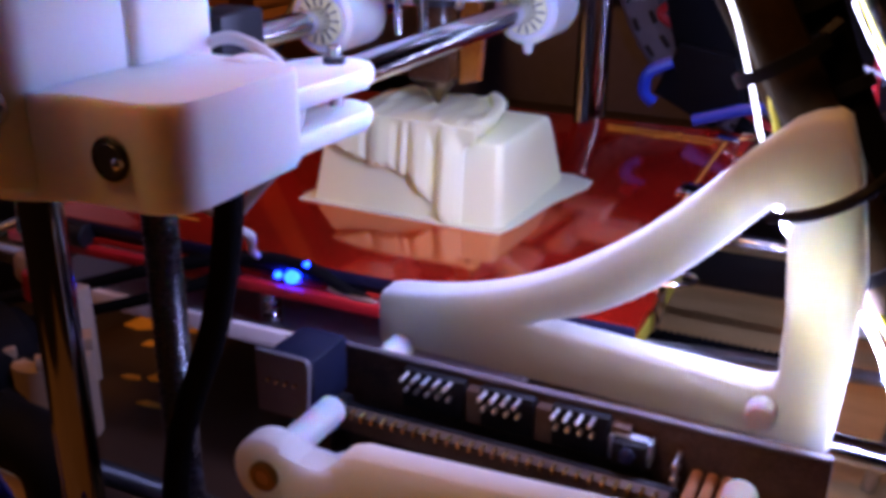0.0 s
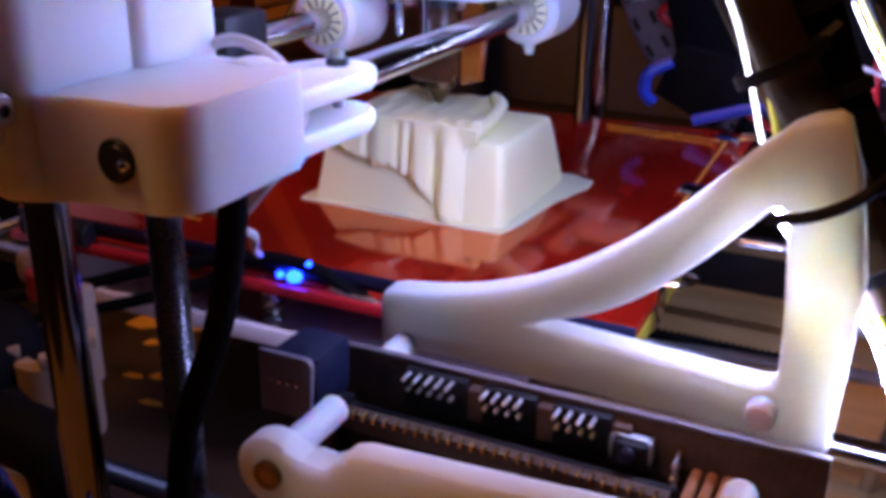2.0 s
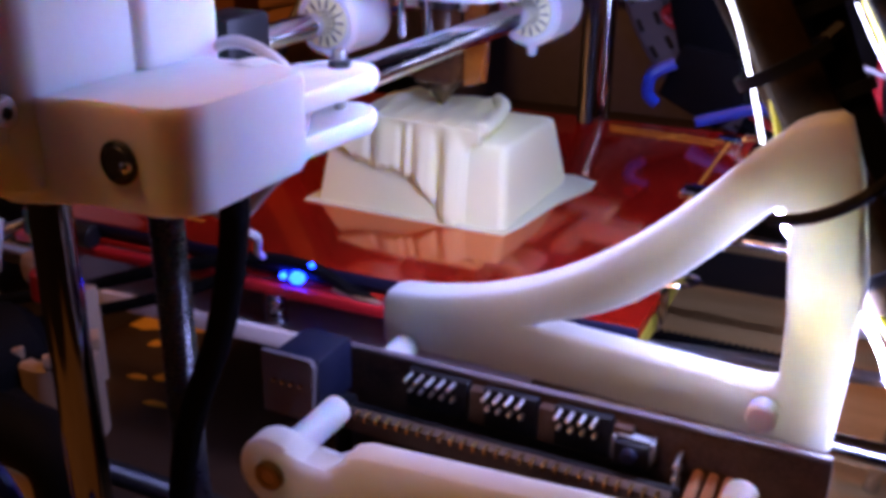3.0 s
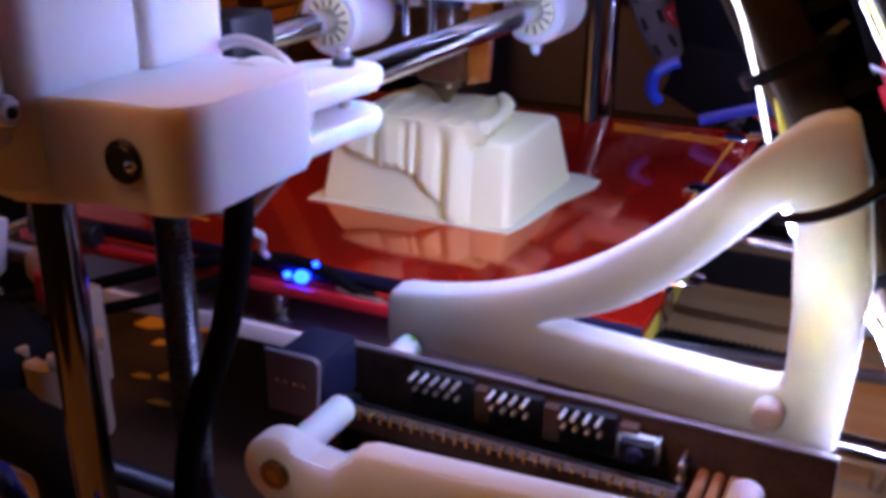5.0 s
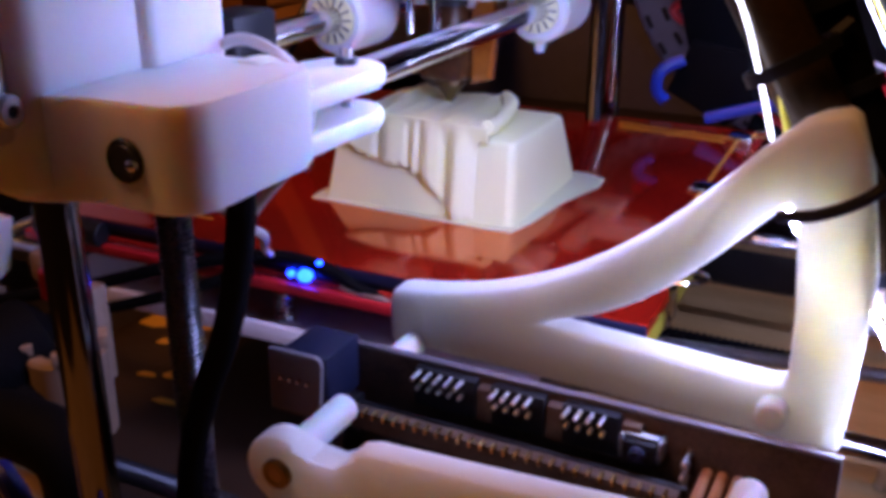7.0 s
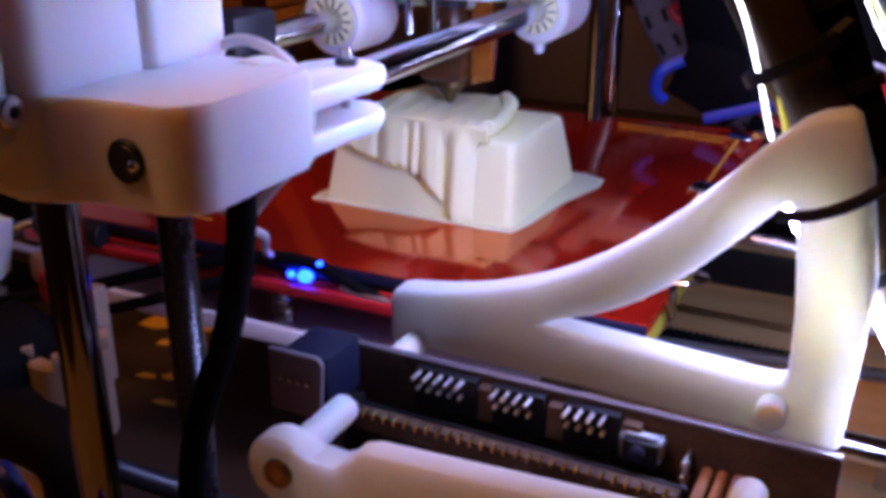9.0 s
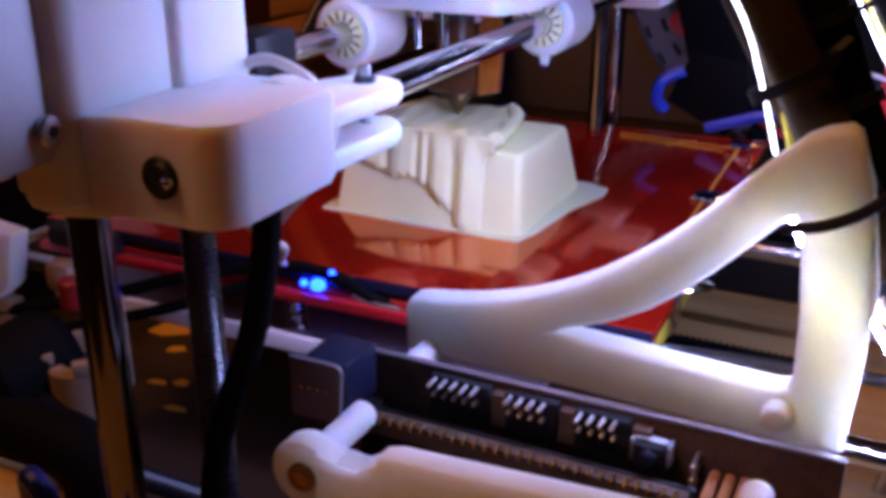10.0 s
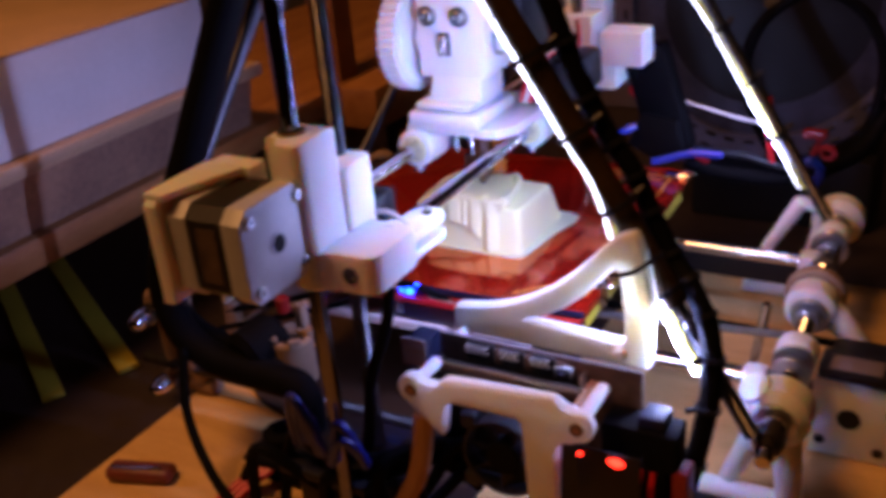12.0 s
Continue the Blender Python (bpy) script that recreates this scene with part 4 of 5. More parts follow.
for k in range(28):
    x = -0.0888 + k * 0.00254
    part("pin", box((x - 0.00045, 0.1520, 0.0984), (x + 0.00045, 0.1545, 0.1000), 0.0002, 1), GOLD, hs)
sub = part("small_board", prism([(-0.1060, 0.0990), (-0.0935, 0.0990)] + arc(-0.0945, 0.1118, 0.0020, 0, 90, 4) + [(-0.1060, 0.1138)], "y", 0.1465, 0.1480, 0.0003), PCBGREY, mother, "small grey plug-in board")
for k in range(4):
    part("solder_point", rod((-0.1025 + 0.0022 * k, 0.1455, 0.1075), (-0.1025 + 0.0022 * k, 0.1466, 0.1075), 0.0005, 6, 0.0001), GOLD, sub)
part("connector", box((-0.1040, 0.1485, 0.1000), (-0.0925, 0.1620, 0.1130), 0.0006), NAVY, mother, "dark blue connector block")
part("dark_block", box((-0.0940, 0.1500, 0.0850), (-0.0900, 0.1600, 0.1000), 0.0005), BLACK, mother)
part("terminal_block", box((-0.0050, 0.1480, 0.0300), (0.0300, 0.1650, 0.0900), 0.0015), RUBBER, mother, "black screw terminal block")
part("terminal_cover", box((0.0120, 0.1500, 0.0902), (0.0240, 0.1640, 0.0960), 0.0012), NAVY, mother)
for k in range(4):
    part("red_wire", sweep(spline([(0.0020 + 0.006 * k, 0.1475, 0.0700), (0.0030 + 0.006 * k, 0.1400, 0.0660 - 0.002 * k), (0.0060 + 0.005 * k, 0.1350, 0.0500), (0.0040 + 0.006 * k, 0.1340, 0.0200)], 5), 0.0013, 8), REDWIRE, mother)
part("terminal_top", box((0.0100, 0.1690, 0.0700), (0.0200, 0.1780, 0.0840), 0.0012), RUBBER, mother)
for k in range(5):
    part("terminal_screw", rod((0.0050 + 0.005 * k, 0.1420, 0.0560 - 0.001 * k), (0.0050 + 0.005 * k, 0.1450, 0.0560 - 0.001 * k), 0.0018, 10), WHITE if k % 2 else PIN, mother)
part("red_plug", box((0.0240, 0.1480, 0.0480), (0.0350, 0.1600, 0.0720), 0.0008), REDPART, mother)
part("red_light", sweep([(0.0040, 0.1342, 0.0812), (0.0055, 0.1342, 0.0812), (0.0085, 0.1342, 0.0808), (0.0110, 0.1342, 0.0806)], [0.0006, 0.0016, 0.0021, 0.0008], 10), REDLED, mother, "glowing red indicator")
part("red_light", sweep([(-0.0103, 0.1342, 0.0812), (-0.0095, 0.1342, 0.0812), (-0.0082, 0.1342, 0.0811)], [0.0005, 0.0011, 0.0005], 10), REDLED, mother)
part("indicator_board", box((-0.0110, 0.1352, 0.0350), (0.0180, 0.1365, 0.0845), 0.0003), BLACK, mother)
for k in range(3):
    part("lead", sweep([(-0.0150 + k * 0.0030, 0.1260, 0.0985), (-0.0148 + k * 0.0030, 0.1450, 0.0990), (-0.0146 + k * 0.0030, 0.1640, 0.0995)], 0.0012, 8), COPPER, mother, "brown flat lead")

fanb = thing("fan_holder", (-0.045, 0.121, 0.06), "white printed holder that carries a small black fan", "bracket")
oo = arc(-0.0855, 0.1045, 0.0075, 60, 250, 12) + [(-0.0830, 0.0945), (-0.0770, 0.0880), (-0.0712, 0.0825), (-0.0700, 0.0840), (-0.0705, 0.0920), (-0.0695, 0.0990), (-0.0660, 0.1035), (-0.0320, 0.1035), (-0.0295, 0.1010), (-0.0290, 0.0480), (-0.0160, 0.0480), (-0.0150, 0.0935), (-0.0110, 0.0955)] + \
    arc(-0.0045, 0.1045, 0.0072, 255, 470, 12) + [(-0.0110, 0.1120), (-0.0145, 0.1165), (-0.0160, 0.1170), (-0.0660, 0.1140), (-0.0690, 0.1130), (-0.0730, 0.1080), (-0.0790, 0.1085)]
part("plate", prism(oo, "y", 0.1205, 0.1265, 0.0010), THINWHITE, fanb)
for x in (-0.0855, -0.0045):
    part("screw", ring((x, 0.1200, 0.1045), (0, 1, 0), 0.0030, 0.0016, 0.0008, 20, 0.0003), BRASS, fanb)
    part("screw_core", rod((x, 0.1194, 0.1045), (x, 0.1215, 0.1045), 0.0017, 10, 0.0002), COPPER, fanb)
for x, y1 in ((-0.0865, 0.1464), (-0.0050, 0.1540)):
    part("spacer", rod((x, 0.1262, 0.1046), (x, y1, 0.1046), 0.0032, 18), WHITE, fanb, "white round spacer")
fan = thing("cooling_fan", (-0.044, 0.13, 0.052), "small square black cooling fan", "fan")
fc = (-0.0440, 0.1305, 0.0735)
bm = ring(fc, (0, 1, 0), 0.0200, 0.0188, 0.005, 36)
for a in (-1, 1):
    for b in (-1, 1):
        box((fc[0] + a * 0.0165 - 0.004, 0.1255, fc[2] + b * 0.0165 - 0.004), (fc[0] + a * 0.0165 + 0.004, 0.1355, fc[2] + b * 0.0165 + 0.004), 0.001, 1, bm)
part("housing", bm, BLACK, fan)
part("hub", rod((fc[0], 0.1258, fc[2]), (fc[0], 0.1350, fc[2]), 0.0085, 24), RUBBER, fan)
for k in range(7):
    a = 2 * math.pi * k / 7
    bm = bmesh.new()
    q = [bm.verts.new((fc[0] + r * math.cos(a + d), y, fc[2] + r * math.sin(a + d))) for r, d, y in ((0.008, 0, 0.127), (0.018, 0.12, 0.127), (0.018, 0.75, 0.1345), (0.008, 0.62, 0.1345))]
    q2 = [bm.verts.new(v.co + Vector((0, 0.0007, 0))) for v in q]
    bm.faces.new(q)
    bm.faces.new(q2[::-1])
    for n in range(4):
        bm.faces.new((q[n], q[(n + 1) % 4], q2[(n + 1) % 4], q2[n]))
    part("blade", bm, BLACK, fan)

# ---- light strips on the slanting frame legs ----
LEG = (APEX - FOOT_R).normalized()
INWARD = Vector((-LEG.z, 0, LEG.x))


def light_strip(line, label, pitch, width, lit):
    """Lit segments along a line, on a yellow backing just behind them."""
    s = thing("light_strip", line[-1], label, "light strip", "light strips on the frame legs")
    pts = spline(line, 40)
    part("backing", sweep([p + Vector((0.0030, 0.0018, 0)) for p in pts], 0.0009, 8), LEDYELLOW, s, "yellow strip backing")
    run, start = 0.0, 0
    for k in range(1, len(pts)):
        run += (pts[k] - pts[k - 1]).length
        if run >= pitch or k == len(pts) - 1:
            seg = pts[start:k]
            if len(seg) > 2:
                part("led", sweep(seg, [width * (0.5 if i in (0, len(seg) - 1) else random.uniform(0.75, 1.15)) for i in range(len(seg))], 8), lit, s, "glowing white light segment")
            run, start = 0.0, k
    return s


NEAR_LINE = [(x, 0.190, z) for x, z in ((-0.085, 0.288), (-0.070, 0.262), (-0.050, 0.229), (-0.034, 0.203), (-0.0235, 0.187), (-0.0180, 0.173), (-0.0140, 0.160))]
LOWER_LINE = [(x, 0.190, z) for x, z in ((-0.0102, 0.1490), (-0.0070, 0.1430), (-0.0030, 0.1390), (0.0065, 0.1305), (0.0130, 0.122), (0.0180, 0.111), (0.0270, 0.097))]
strip_a = light_strip(NEAR_LINE, "white light strip along the near frame leg, lit", 0.0330, 0.00046, LEDCHIP)
light_strip(LOWER_LINE, "lower white light strip behind the bracket, lit", 0.0330, 0.00060, LED)
part("tube", sweep([FOOT_R + Vector((0, NEAR_Y, 0)) + LEG * (0.074 + 0.196 * k / 12) for k in range(13)], 0.0064, 20), TUBE, strip_a, "brown glossy tube round the leg")
far_o = Vector((FAR_SHIFT, FAR_Y - 0.002, 0)) + INWARD * 0.0066
strip_b = light_strip([FOOT_R + far_o + LEG * (0.030 + 0.240 * k / 8) + Vector((0.0008 * math.sin(2.1 * k), 0, 0)) for k in range(8, -1, -1)], "white light strip along the far frame leg, lit", 0.0165, 0.00040, LEDCHIP)
for d in (0.082, 0.127, 0.165, 0.205, 0.245):
    tie(strip_a, FOOT_R + LEG * d + Vector((0, NEAR_Y, 0)), LEG, 0.0085)
for d in (0.07, 0.11, 0.15, 0.19, 0.23):
    tie(strip_b, FOOT_R + LEG * d + Vector((FAR_SHIFT, FAR_Y, 0)) + INWARD * 0.003, LEG, 0.0065)
strap = thing("cable_tie_strap", (0.0, 0.176, 0.15), "black cable tie round the bracket and the leg", "cable tie")
part("band", sweep(spline([(-0.0095, 0.1755, 0.1500), (-0.0030, 0.1748, 0.1515), (0.0030, 0.1748, 0.1545), (0.0075, 0.1760, 0.1580), (0.0115, 0.186, 0.1600)], 5), 0.0012, 8), BLACK, strap)

# black cable bundle beside the near leg
cab = thing("leg_cable", (0.03, 0.19, 0.02), "thick black sleeved cable running down the frame leg", "cable")
pts = spline([(-0.100, 0.212, 0.372), (-0.070, 0.211, 0.310), (-0.049, 0.210, 0.262), (-0.037, 0.210, 0.231), (-0.023, 0.210, 0.204), (-0.011, 0.210, 0.187), (-0.002, 0.209, 0.168), (0.010, 0.206, 0.147), (0.021, 0.200, 0.136), (0.031, 0.194, 0.118), (0.034, 0.188, 0.094), (0.031, 0.180, 0.064), (0.024, 0.172, 0.032), (0.014, 0.162, 0.008)])
part("sleeve", sweep(pts, 0.0050, 14), RUBBER, cab)
for p, q in zip(pts[6:-6:7], pts[7:-5:7]):
    tie(cab, p, q - p, 0.0052)

# ---- cables and small parts ----
def cable(name, points, r, mat, label, base=None, sides=10, n=8, group=""):
    t = thing(name, base or points[-1], label, "cable", group)
    part("strand", sweep(spline(points, n), r, sides), mat, t)
    return t


cable("motor_cable", [(-0.150, 0.178, 0.372), (-0.200, 0.172, 0.270), (-0.232, 0.160, 0.195), (-0.252, 0.150, 0.145), (-0.264, 0.150, 0.111), (-0.258, 0.150, 0.084), (-0.238, 0.150, 0.070), (-0.208, 0.150, 0.067), (-0.178, 0.150, 0.064), (-0.176, 0.150, 0.040), (-0.184, 0.150, 0.010)], 0.0092, RUBBER, "thick black cable bundle hanging beside the motor", sides=14)
cable("motor_cable", [(-0.165, 0.192, 0.372), (-0.212, 0.184, 0.270), (-0.246, 0.172, 0.190), (-0.266, 0.164, 0.140), (-0.274, 0.162, 0.108), (-0.262, 0.162, 0.084), (-0.238, 0.162, 0.074), (-0.210, 0.160, 0.072), (-0.182, 0.156, 0.052), (-0.172, 0.150, 0.010)], 0.0050, RUBBER, "black cable beside the thick cable bundle", sides=12)
cable("thin_cable", [(-0.250, 0.140, 0.080), (-0.240, 0.124, 0.045), (-0.205, 0.105, 0.020), (-0.165, 0.095, 0.008), (-0.120, 0.09, 0.005)], 0.0028, RUBBER, "thin black cable lying over the board")
cable("hanging_cable", [(-0.0985, 0.133, 0.166), (-0.0990, 0.133, 0.152), (-0.1015, 0.133, 0.137), (-0.1060, 0.133, 0.122), (-0.1125, 0.133, 0.107), (-0.1180, 0.133, 0.090), (-0.124, 0.133, 0.055), (-0.135, 0.130, 0.006)], 0.0029, RUBBER, "black cable hanging below the carriage end", sides=14)
for k in range(4):
    q = 0.0042 * k
    cable("blue_wire", [(-0.158 + q, 0.119, 0.055), (-0.155 + q, 0.114, 0.078 - q * 0.4), (-0.149 + q * 0.8, 0.1095, 0.092 - q * 0.9), (-0.142 + q * 0.5, 0.1085, 0.084 - q), (-0.138 + q * 0.3, 0.111, 0.060)], 0.0025, DEEPBLUE, "dark blue wire bent round the upright rod", group="blue wires")
for k in range(2):
    cable("blue_wire", [(-0.126, 0.1085 - 0.004 * k, 0.062), (-0.1215 + 0.003 * k, 0.1075 - 0.003 * k, 0.0835 - 0.006 * k), (-0.1155 + 0.003 * k, 0.1085, 0.0790 - 0.008 * k), (-0.112, 0.114, 0.058)], 0.0026, DEEPBLUE, "dark blue wire bent round the upright rod", group="blue wires")
ribbon = thing("red_ribbon_lead", (-0.185, 0.16, 0.005), "flat red lead lying over the board", "cable")
for k in range(3):
    part("strand", sweep(spline([(-0.216 + 0.0042 * k, 0.110, 0.006), (-0.208 + 0.0042 * k, 0.130, 0.012), (-0.198 + 0.0042 * k, 0.150, 0.020), (-0.186 + 0.0042 * k, 0.176, 0.022), (-0.172 + 0.0042 * k, 0.198, 0.010)], 6), 0.0022, 8), REDWIRE, ribbon)
for k in range(9):
    a = random.random
    cable("black_wire", [(-0.215 + 0.016 * k, 0.120 + 0.02 * a(), 0.004), (-0.190 + 0.013 * k, 0.108 + 0.02 * a(), 0.030 + 0.03 * a()), (-0.150 + 0.008 * k, 0.118 + 0.02 * a(), 0.060 - 0.04 * a()), (-0.105 + 0.004 * k, 0.140 + 0.01 * a(), 0.045 + 0.02 * a()), (-0.070, 0.152, 0.03 + 0.003 * k)], 0.0032, RUBBER, "black wire in the tangle under the controller board", group="black wires")
cable("pale_wire", [(-0.115, 0.110, 0.004), (-0.100, 0.115, 0.030), (-0.085, 0.118, 0.060), (-0.082, 0.124, 0.090)], 0.0050, COPPER, "brown flat lead below the fan holder")

sheet = thing("brown_base_sheet", (-0.15, 0.3, 0.0), "dark brown plastic sheet on the board under the bed", "sheet")
part("panel", prism([(-0.232, 0.150), (-0.088, 0.150), (-0.088, 0.455), (-0.311, 0.455), (-0.311, 0.236), (-0.262, 0.204), (-0.232, 0.195)], "z", 0.0004, 0.0030, 0.0006), SHEET, sheet)
part("rim", box((-0.170, 0.186, 0.0031), (-0.090, 0.188, 0.0060), 0.0004), SHEET, sheet)
for x, y, sx, sy, a in ((-0.297, 0.316, 0.011, 0.008, 20), (-0.300, 0.362, 0.009, 0.008, -15), (-0.281, 0.300, 0.005, 0.003, 30), (-0.268, 0.272, 0.005, 0.002, 10), (-0.273, 0.322, 0.008, 0.005, 50), (-0.246, 0.258, 0.006, 0.002, 5), (-0.258, 0.276, 0.004, 0.003, 0)):
    sc = thing("tape_scrap", (x, y, 0.003), "small scrap of amber tape on the sheet", "tape scrap", "amber tape scraps")
    part("piece", turned(prism([(x - sx, y - sy * 0.5), (x - sx * 0.2, y - sy), (x + sx, y - sy * 0.6), (x + sx * 0.6, y + sy * 0.8), (x - sx * 0.5, y + sy)], "z", 0.0031, 0.0036, 0.0001, 1), a, "Z", (x, y, 0)), AMBER, sc)

# lift motor below the carriage end, its coupling, and the dark block
low = thing("lift_motor_low", (-0.19, 0.15, 0.0), "dark stepper motor standing on the board", "motor")
part("body", box((-0.166, 0.122, 0.001), (-0.124, 0.164, 0.034), 0.003), BLACK, low)
part("plate", box((-0.172, 0.116, 0.034), (-0.118, 0.170, 0.040), 0.002), BLACK, low)
coup = thing("printed_coupling", (-0.185, 0.165, 0.03), "tan printed castellated clamp on a short column", "printer part")
cb = ring((-0.197, 0.172, 0.066), (0, 0, 1), 0.0115, 0.0072, 0.0140, 28, 0.001)
part("collar", cb, TAN, coup)
part("dark_bore", rod((-0.197, 0.172, 0.060), (-0.197, 0.172, 0.0785), 0.0072, 20), HOLE, coup)
for k in range(4):
    a = math.pi * (0.25 + 0.5 * k)
    bm = box((-0.1885, 0.1685, 0.0798), (-0.1852, 0.1755, 0.0838), 0.0006)
    part("lug", turned(bm, math.degrees(a), "Z", (-0.197, 0.172, 0)), TAN, coup)
part("column", rod((-0.197, 0.172, 0.0), (-0.197, 0.172, 0.053), 0.0085, 20), TAN, coup)
part("side_arm", box((-0.205, 0.186, 0.060), (-0.199, 0.192, 0.092), 0.001), TAN, coup)
cn = thing("black_connector_block", (-0.188, 0.15, 0.0), "black plastic connector block among the wires on the board", "connector")
part("body", box((-0.212, 0.140, 0.0005), (-0.182, 0.166, 0.0180), 0.003), RUBBER, cn)
part("collar", ring((-0.200, 0.153, 0.0240), (0, 0, 1), 0.0110, 0.005, 0.0060, 20, 0.002), RUBBER, cn)
blk = thing("dark_connector", (-0.225, 0.17, 0.05), "black round connector under the motor", "connector")
part("shell", ring((-0.215, 0.165, 0.075), (0.3, 1, 0.2), 0.015, 0.006, 0.014, 24, 0.004), RUBBER, blk)
part("red_cap", rod((-0.205, 0.178, 0.092), (-0.205, 0.178, 0.101), 0.004, 14), REDPART, blk)
guide = thing("belt_guide", (-0.275, 0.20, 0.06), "tan printed guide with a black peg", "printer part")
part("body", box((-0.262, 0.216, 0.070), (-0.250, 0.226, 0.082), 0.003), TAN, guide)
part("peg", rod((-0.262, 0.225, 0.090), (-0.232, 0.225, 0.090), 0.0045, 16), BLACK, guide)
cs = thing("corner_piece", (-0.285, 0.215, 0.0), "tan printed post with a white wedge on top", "printer part")
part("post", prism([(-0.292, 0.0004), (-0.276, 0.0004), (-0.278, 0.064), (-0.288, 0.064)], "y", 0.213, 0.221, 0.002), TAN, cs)
part("wedge", prism([(-0.286, 0.062), (-0.276, 0.070), (-0.270, 0.092), (-0.292, 0.094)], "y", 0.212, 0.222, 0.003), WHITE, cs)
BROWNRED = material("worn_red_brown_handle", (0.20, 0.035, 0.022), 0.45, scale=90, second=(0.10, 0.03, 0.02), amount=0.9, bump=0.3, bump_scale=400)
knife = thing("pocket_tool", (-0.275, 0.112, 0.0), "dark red pocket tool lying on the board", "tool")
bm = box((-0.298, 0.106, 0.0005), (-0.256, 0.120, 0.0095), 0.004, 3)
part("handle", turned(bm, 18, "Z", (-0.276, 0.113, 0)), BROWNRED, knife)
bm = box((-0.294, 0.109, 0.0095), (-0.262, 0.112, 0.0105), 0.0004)
part("blade_back", turned(bm, 18, "Z", (-0.276, 0.113, 0)), STEEL, knife)

# yellow strips on the dark desk
for (x0, y0), (x1, y1) in (((-0.640, 0.350), (-0.401, 0.219)), ((-0.650, 0.301), (-0.425, 0.170))):
    ys = thing("yellow_strip", (x0, y0, -0.019), "dull yellow plastic strip on the dark desk", "strip", "yellow strips")
    dx, dy = (x1 - x0), (y1 - y0)
    n = math.hypot(dx, dy)
    ux, uy = -dy / n * 0.008, dx / n * 0.008
    part("bar", prism([(x0 - ux, y0 - uy), (x1 - ux, y1 - uy), (x1 + ux, y1 + uy), (x0 + ux, y0 + uy)], "z", -0.0187, -0.014, 0.001), YELLOW, ys)

# ---- shelf and boxes beside the printer ----
shelf = thing("wooden_shelf", (-0.52, 0.35, -0.019), "orange wooden shelf beside the printer", "shelf")
part("plank", box((-0.70, 0.06, 0.078), (-0.422, 1.02, 0.100), 0.002), OAK, shelf)
for y in (0.66, 0.95):
    part("support", box((-0.68, y, -0.019), (-0.46, y + 0.02, 0.0778), 0.001), OAK, shelf)
part("upright", box((-0.455, 0.560, 0.1002), (-0.425, 0.590, 0.62), 0.002), OAK, shelf)
part("beam", box((-0.400, 0.52, 0.070), (-0.360, 1.00, 0.110), 0.003), OAK, shelf)
tray = thing("plastic_tray", (-0.53, 0.2, 0.1), "clear brown plastic storage tray on the shelf", "tray")
part("body", prism([(-0.640, 0.1002), (-0.432, 0.1002), (-0.424, 0.1420), (-0.648, 0.1420)], "y", 0.07, 0.432, 0.002), TRAYPLASTIC, tray)
part("lid", box((-0.655, 0.06, 0.1422), (-0.418, 0.442, 0.1540), 0.003), LIPPLASTIC, tray)
carton = thing("white_carton", (-0.52, 0.15, 0.156), "white cardboard carton on the tray", "box")
part("body", box((-0.640, 0.08, 0.1542), (-0.428, 0.392, 0.2180), 0.0015), CARD, carton)
# beige over the white carton: the lamp's warm light on its top, as colour
part("lamplit_flap", box((-0.642, 0.078, 0.2182), (-0.4265, 0.394, 0.2200), 0.0004), LIPPLASTIC, carton)

# ---- things behind the printer ----
disc = thing("slotted_disc", (-0.10, 0.60, 0.0), "blue-grey slotted plastic disc standing behind the bed", "disc")
DC = Vector((-0.040, 0.620, 0.172))
part("rim", ring(DC, (0.25, -1, 0.1), 0.128, 0.108, 0.004, 64, 0.002), SPOOLGREY, disc)
part("face", ring(DC + Vector((0, 0.006, 0)), (0.25, -1, 0.1), 0.084, 0.006, 0.002, 64), BLACK, disc)
part("inner_band", ring(DC + Vector((0, 0.005, 0)), (0.25, -1, 0.1), 0.109, 0.083, 0.002, 64), MOTTLED, disc, "mottled inner band")
ax = Vector((0.25, -1, 0.1)).normalized()
uu = ax.orthogonal().normalized()
ww = ax.cross(uu)
for k in range(44):
    a = 2 * math.pi * k / 44
    rad = math.cos(a) * uu + math.sin(a) * ww
    tan = -math.sin(a) * uu + math.cos(a) * ww
    for rr, d in ((0.1235, 0.0), (0.1130, 0.4)):
        part("slot", sweep([DC + ax * 0.0040 + rad * rr - tan * 0.0045, DC + ax * 0.0040 + rad * rr + tan * 0.0035], 0.0016, 6), BLACK, disc)
part("stand", box((-0.10, 0.62, -0.019), (0.05, 0.70, 0.045), 0.004), BLACK, disc)

blower = thing("black_blower", (-0.07, 0.41, 0.10), "black fan held by a blue cable tie beside the bed", "fan")
bm = box((-0.083, 0.452, 0.100), (-0.052, 0.470, 0.178), 0.003)
part("body", turned(bm, -16, "Y", (-0.075, 0.46, 0.10)), RUBBER, blower)
part("nose", prism([(-0.098, 0.108), (-0.070, 0.094), (-0.056, 0.104), (-0.062, 0.128), (-0.088, 0.132)], "y", 0.446, 0.472, 0.003), RUBBER, blower)
part("blue_band", sweep(spline([(-0.090, 0.444, 0.124), (-0.099, 0.440, 0.119), (-0.1005, 0.440, 0.110), (-0.096, 0.440, 0.105)], 6), 0.0028, 10), BLUE, blower, "bright blue band")
part("blue_band", sweep(spline([(-0.078, 0.444, 0.098), (-0.066, 0.445, 0.102), (-0.050, 0.446, 0.1065), (-0.030, 0.446, 0.107)], 6), 0.0027, 10), BLUE, blower, "bright blue band")
part("support_arm", sweep([(-0.055, 0.462, 0.104), (-0.020, 0.474, 0.098), (0.010, 0.476, 0.090)], 0.003, 8), BLACK, blower)

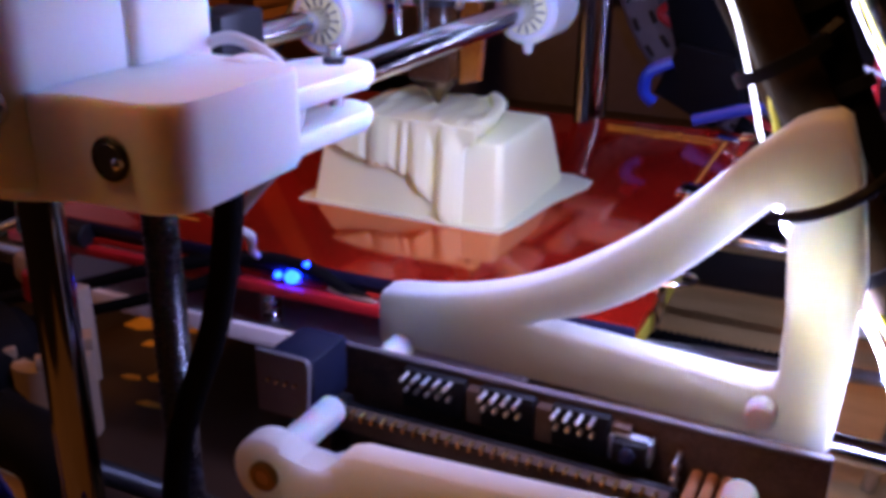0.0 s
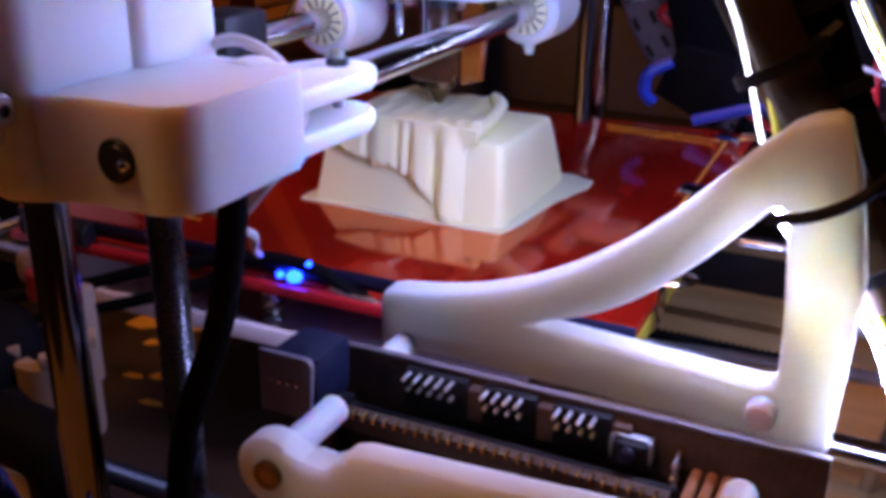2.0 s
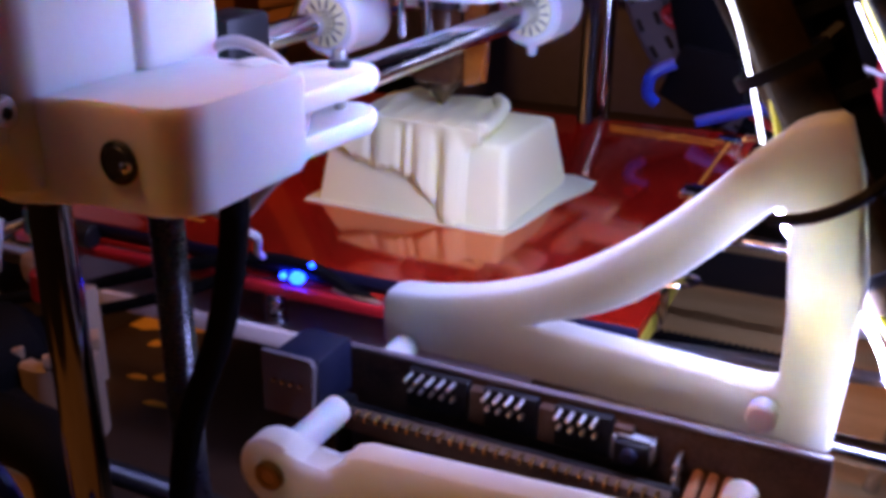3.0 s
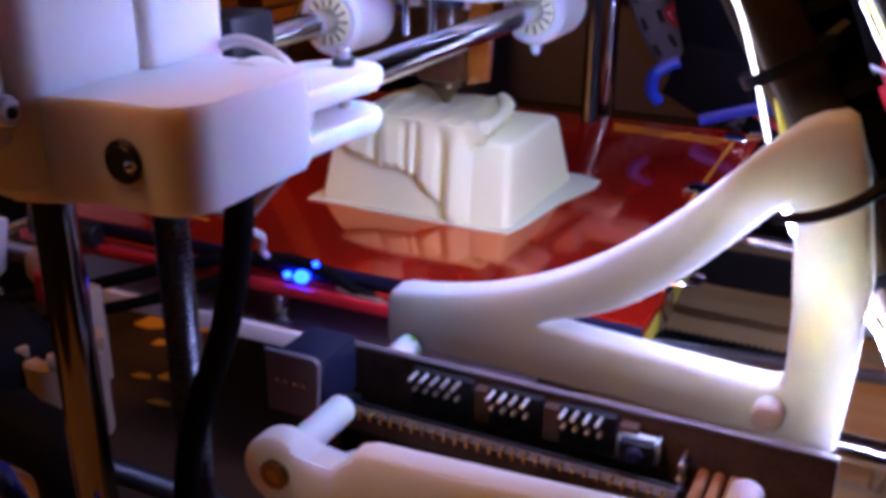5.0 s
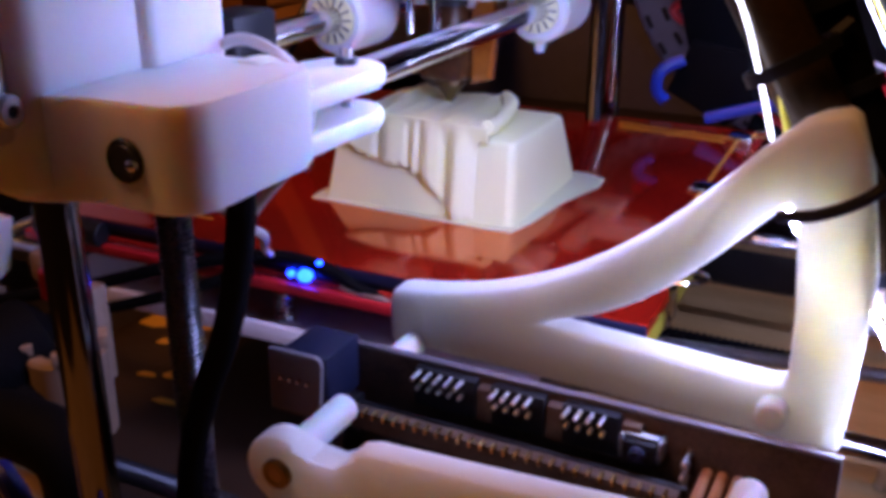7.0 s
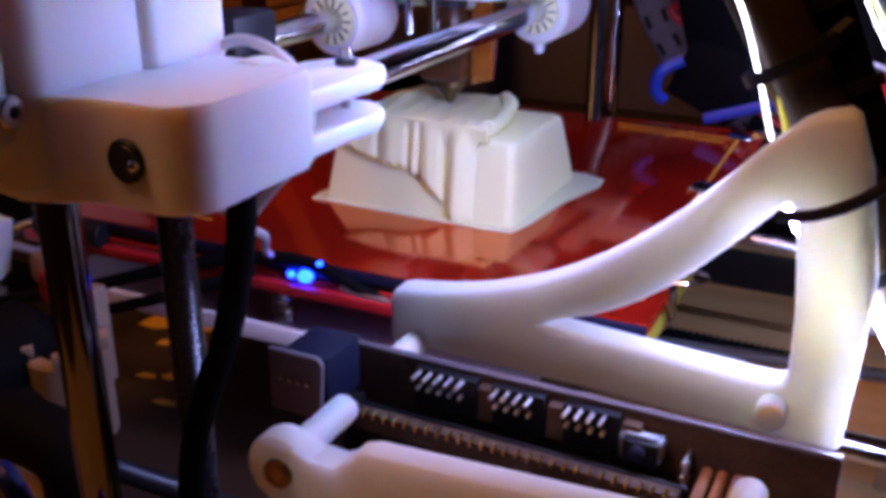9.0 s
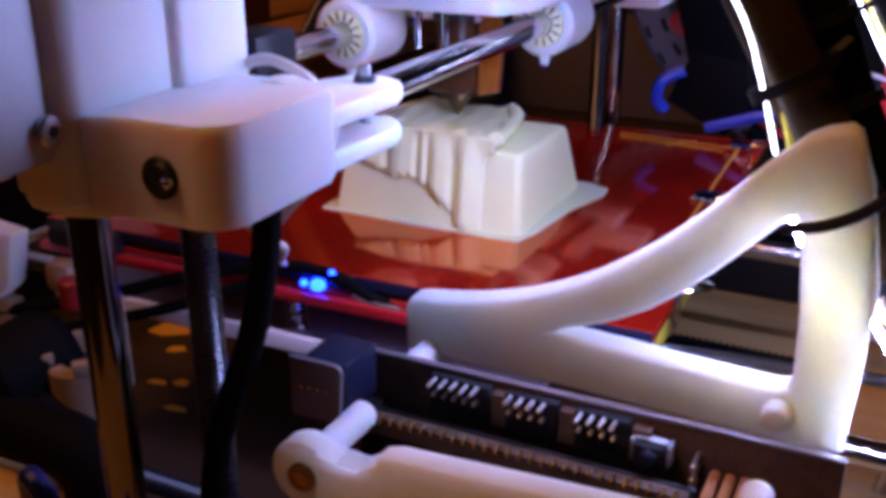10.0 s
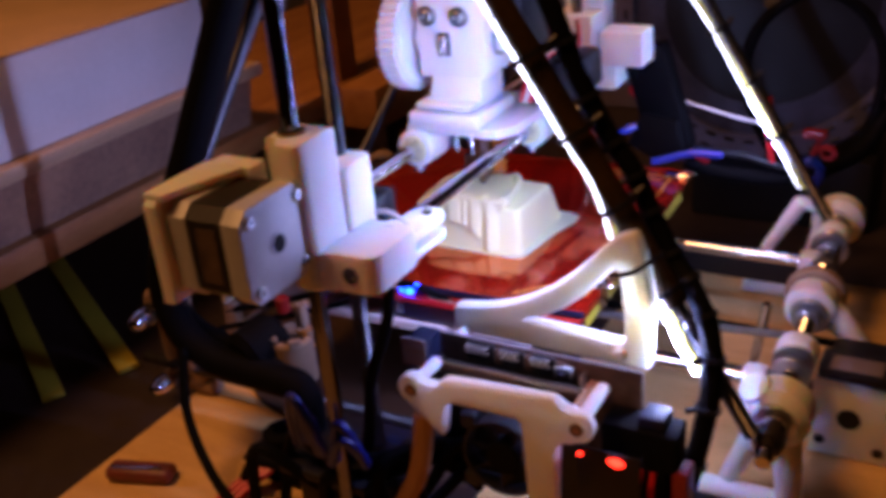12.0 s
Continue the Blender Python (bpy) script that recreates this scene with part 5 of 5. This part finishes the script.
cable("coiled_cable", [(0.008 + (0.048 + 0.002 * math.sin(3 * a)) * math.cos(a), 0.550 + 0.006 * math.sin(2 * a), 0.129 + 0.068 * math.sin(a)) for a in (radians(-150 + 24 * i) for i in range(16))], 0.0042, RUBBER, "black cable coiled behind the printer", sides=12, n=5)
cable("black_harness", [(-0.062, 0.470, 0.092), (-0.045, 0.472, 0.086), (-0.010, 0.478, 0.081), (0.015, 0.484, 0.082), (0.030, 0.500, 0.084), (0.050, 0.53, 0.090), (0.066, 0.56, 0.12)], 0.0058, RUBBER, "black wire harness behind the bed", sides=12)
cable("red_lead", [(-0.088, 0.470, 0.136), (-0.098, 0.470, 0.137), (-0.103, 0.470, 0.142), (-0.096, 0.470, 0.146), (-0.084, 0.472, 0.142), (-0.070, 0.472, 0.138), (-0.064, 0.472, 0.130)], 0.0022, REDWIRE, "red lead on the fan", group="red leads")
cable("red_lead", [(-0.090, 0.468, 0.122), (-0.078, 0.470, 0.112), (-0.062, 0.471, 0.100), (-0.046, 0.471, 0.090)], 0.0030, REDWIRE, "red lead on the fan", group="red leads")
cable("white_lead", [(-0.112, 0.468, 0.186), (-0.100, 0.470, 0.160), (-0.094, 0.470, 0.148), (-0.074, 0.470, 0.139), (-0.032, 0.470, 0.128), (-0.010, 0.470, 0.124), (0.008, 0.472, 0.117)], 0.0011, WHITEWIRE, "thin white lead behind the leg")
cable("red_lead", [(-0.006, 0.472, 0.142), (-0.0045, 0.472, 0.130), (-0.005, 0.472, 0.115), (-0.002, 0.474, 0.095)], 0.0022, REDWIRE, "red lead on the fan", group="red leads")
plug = thing("red_plug", (0.03, 0.47, 0.088), "red plug with a round eye among the black cables", "plug")
part("body", box((0.018, 0.466, 0.116), (0.034, 0.473, 0.123), 0.002), REDPART, plug)
part("eye", ring((0.035, 0.470, 0.107), (0.2, 1, 0.3), 0.0062, 0.0030, 0.0022, 20, 0.001), REDPART, plug)
part("stem", sweep([(0.030, 0.470, 0.117), (0.024, 0.474, 0.100), (0.016, 0.482, 0.086)], 0.0022, 8), REDPART, plug)
cable("blue_lead", [(0.018, 0.475, 0.086), (0.022, 0.470, 0.100), (0.030, 0.472, 0.094), (0.028, 0.478, 0.082)], 0.0034, BLUE, "blue lead on the far frame corner")
bottle = thing("clear_bottle", (-0.030, 0.70, -0.019), "hazy bottle with a dull yellow cap standing in the dark", "bottle")
part("body", sweep([(-0.030, 0.70, -0.0188), (-0.030, 0.70, -0.015), (-0.030, 0.70, 0.115), (-0.030, 0.70, 0.130), (-0.030, 0.70, 0.138)], [0.020, 0.023, 0.023, 0.014, 0.013], 28), SPOOLGREY, bottle)
part("cap", rod((-0.030, 0.70, 0.1382), (-0.030, 0.70, 0.150), 0.014, 24, 0.002), YELLOW, bottle)
panel = thing("back_panel", (-0.1, 0.9, -0.019), "dark glossy panel with a pale rail behind the printer", "panel")
part("sheet", box((-0.418, 0.90, -0.0188), (0.70, 0.915, 0.090), 0.002), PANELBROWN, panel)
part("rail", box((-0.418, 0.890, 0.0902), (0.70, 0.918, 0.116), 0.002), SPOOLGREY, panel)
part("upper_sheet", box((-0.418, 0.90, 0.1162), (0.70, 0.915, 0.420), 0.002), DARKGLASS, panel)
for k in range(4):
    cable("carriage_wire", [(-0.118 + 0.003 * k, 0.318, 0.178), (-0.112 + 0.004 * k, 0.322, 0.196 + 0.002 * k), (-0.104 + 0.003 * k, 0.335, 0.206), (-0.098, 0.36, 0.200), (-0.11, 0.39, 0.21)], 0.0016, (REDWIRE, WHITEWIRE, REDWIRE, BLACK)[k], "coloured wire beside the extruder", group="wires beside the extruder")
sb = thing("black_spring_block", (-0.10, 0.36, 0.176), "black motor block on the carriage", "printer part")
part("body", box((-0.108, 0.330, 0.1762), (-0.086, 0.372, 0.200), 0.004), BLACK, sb)
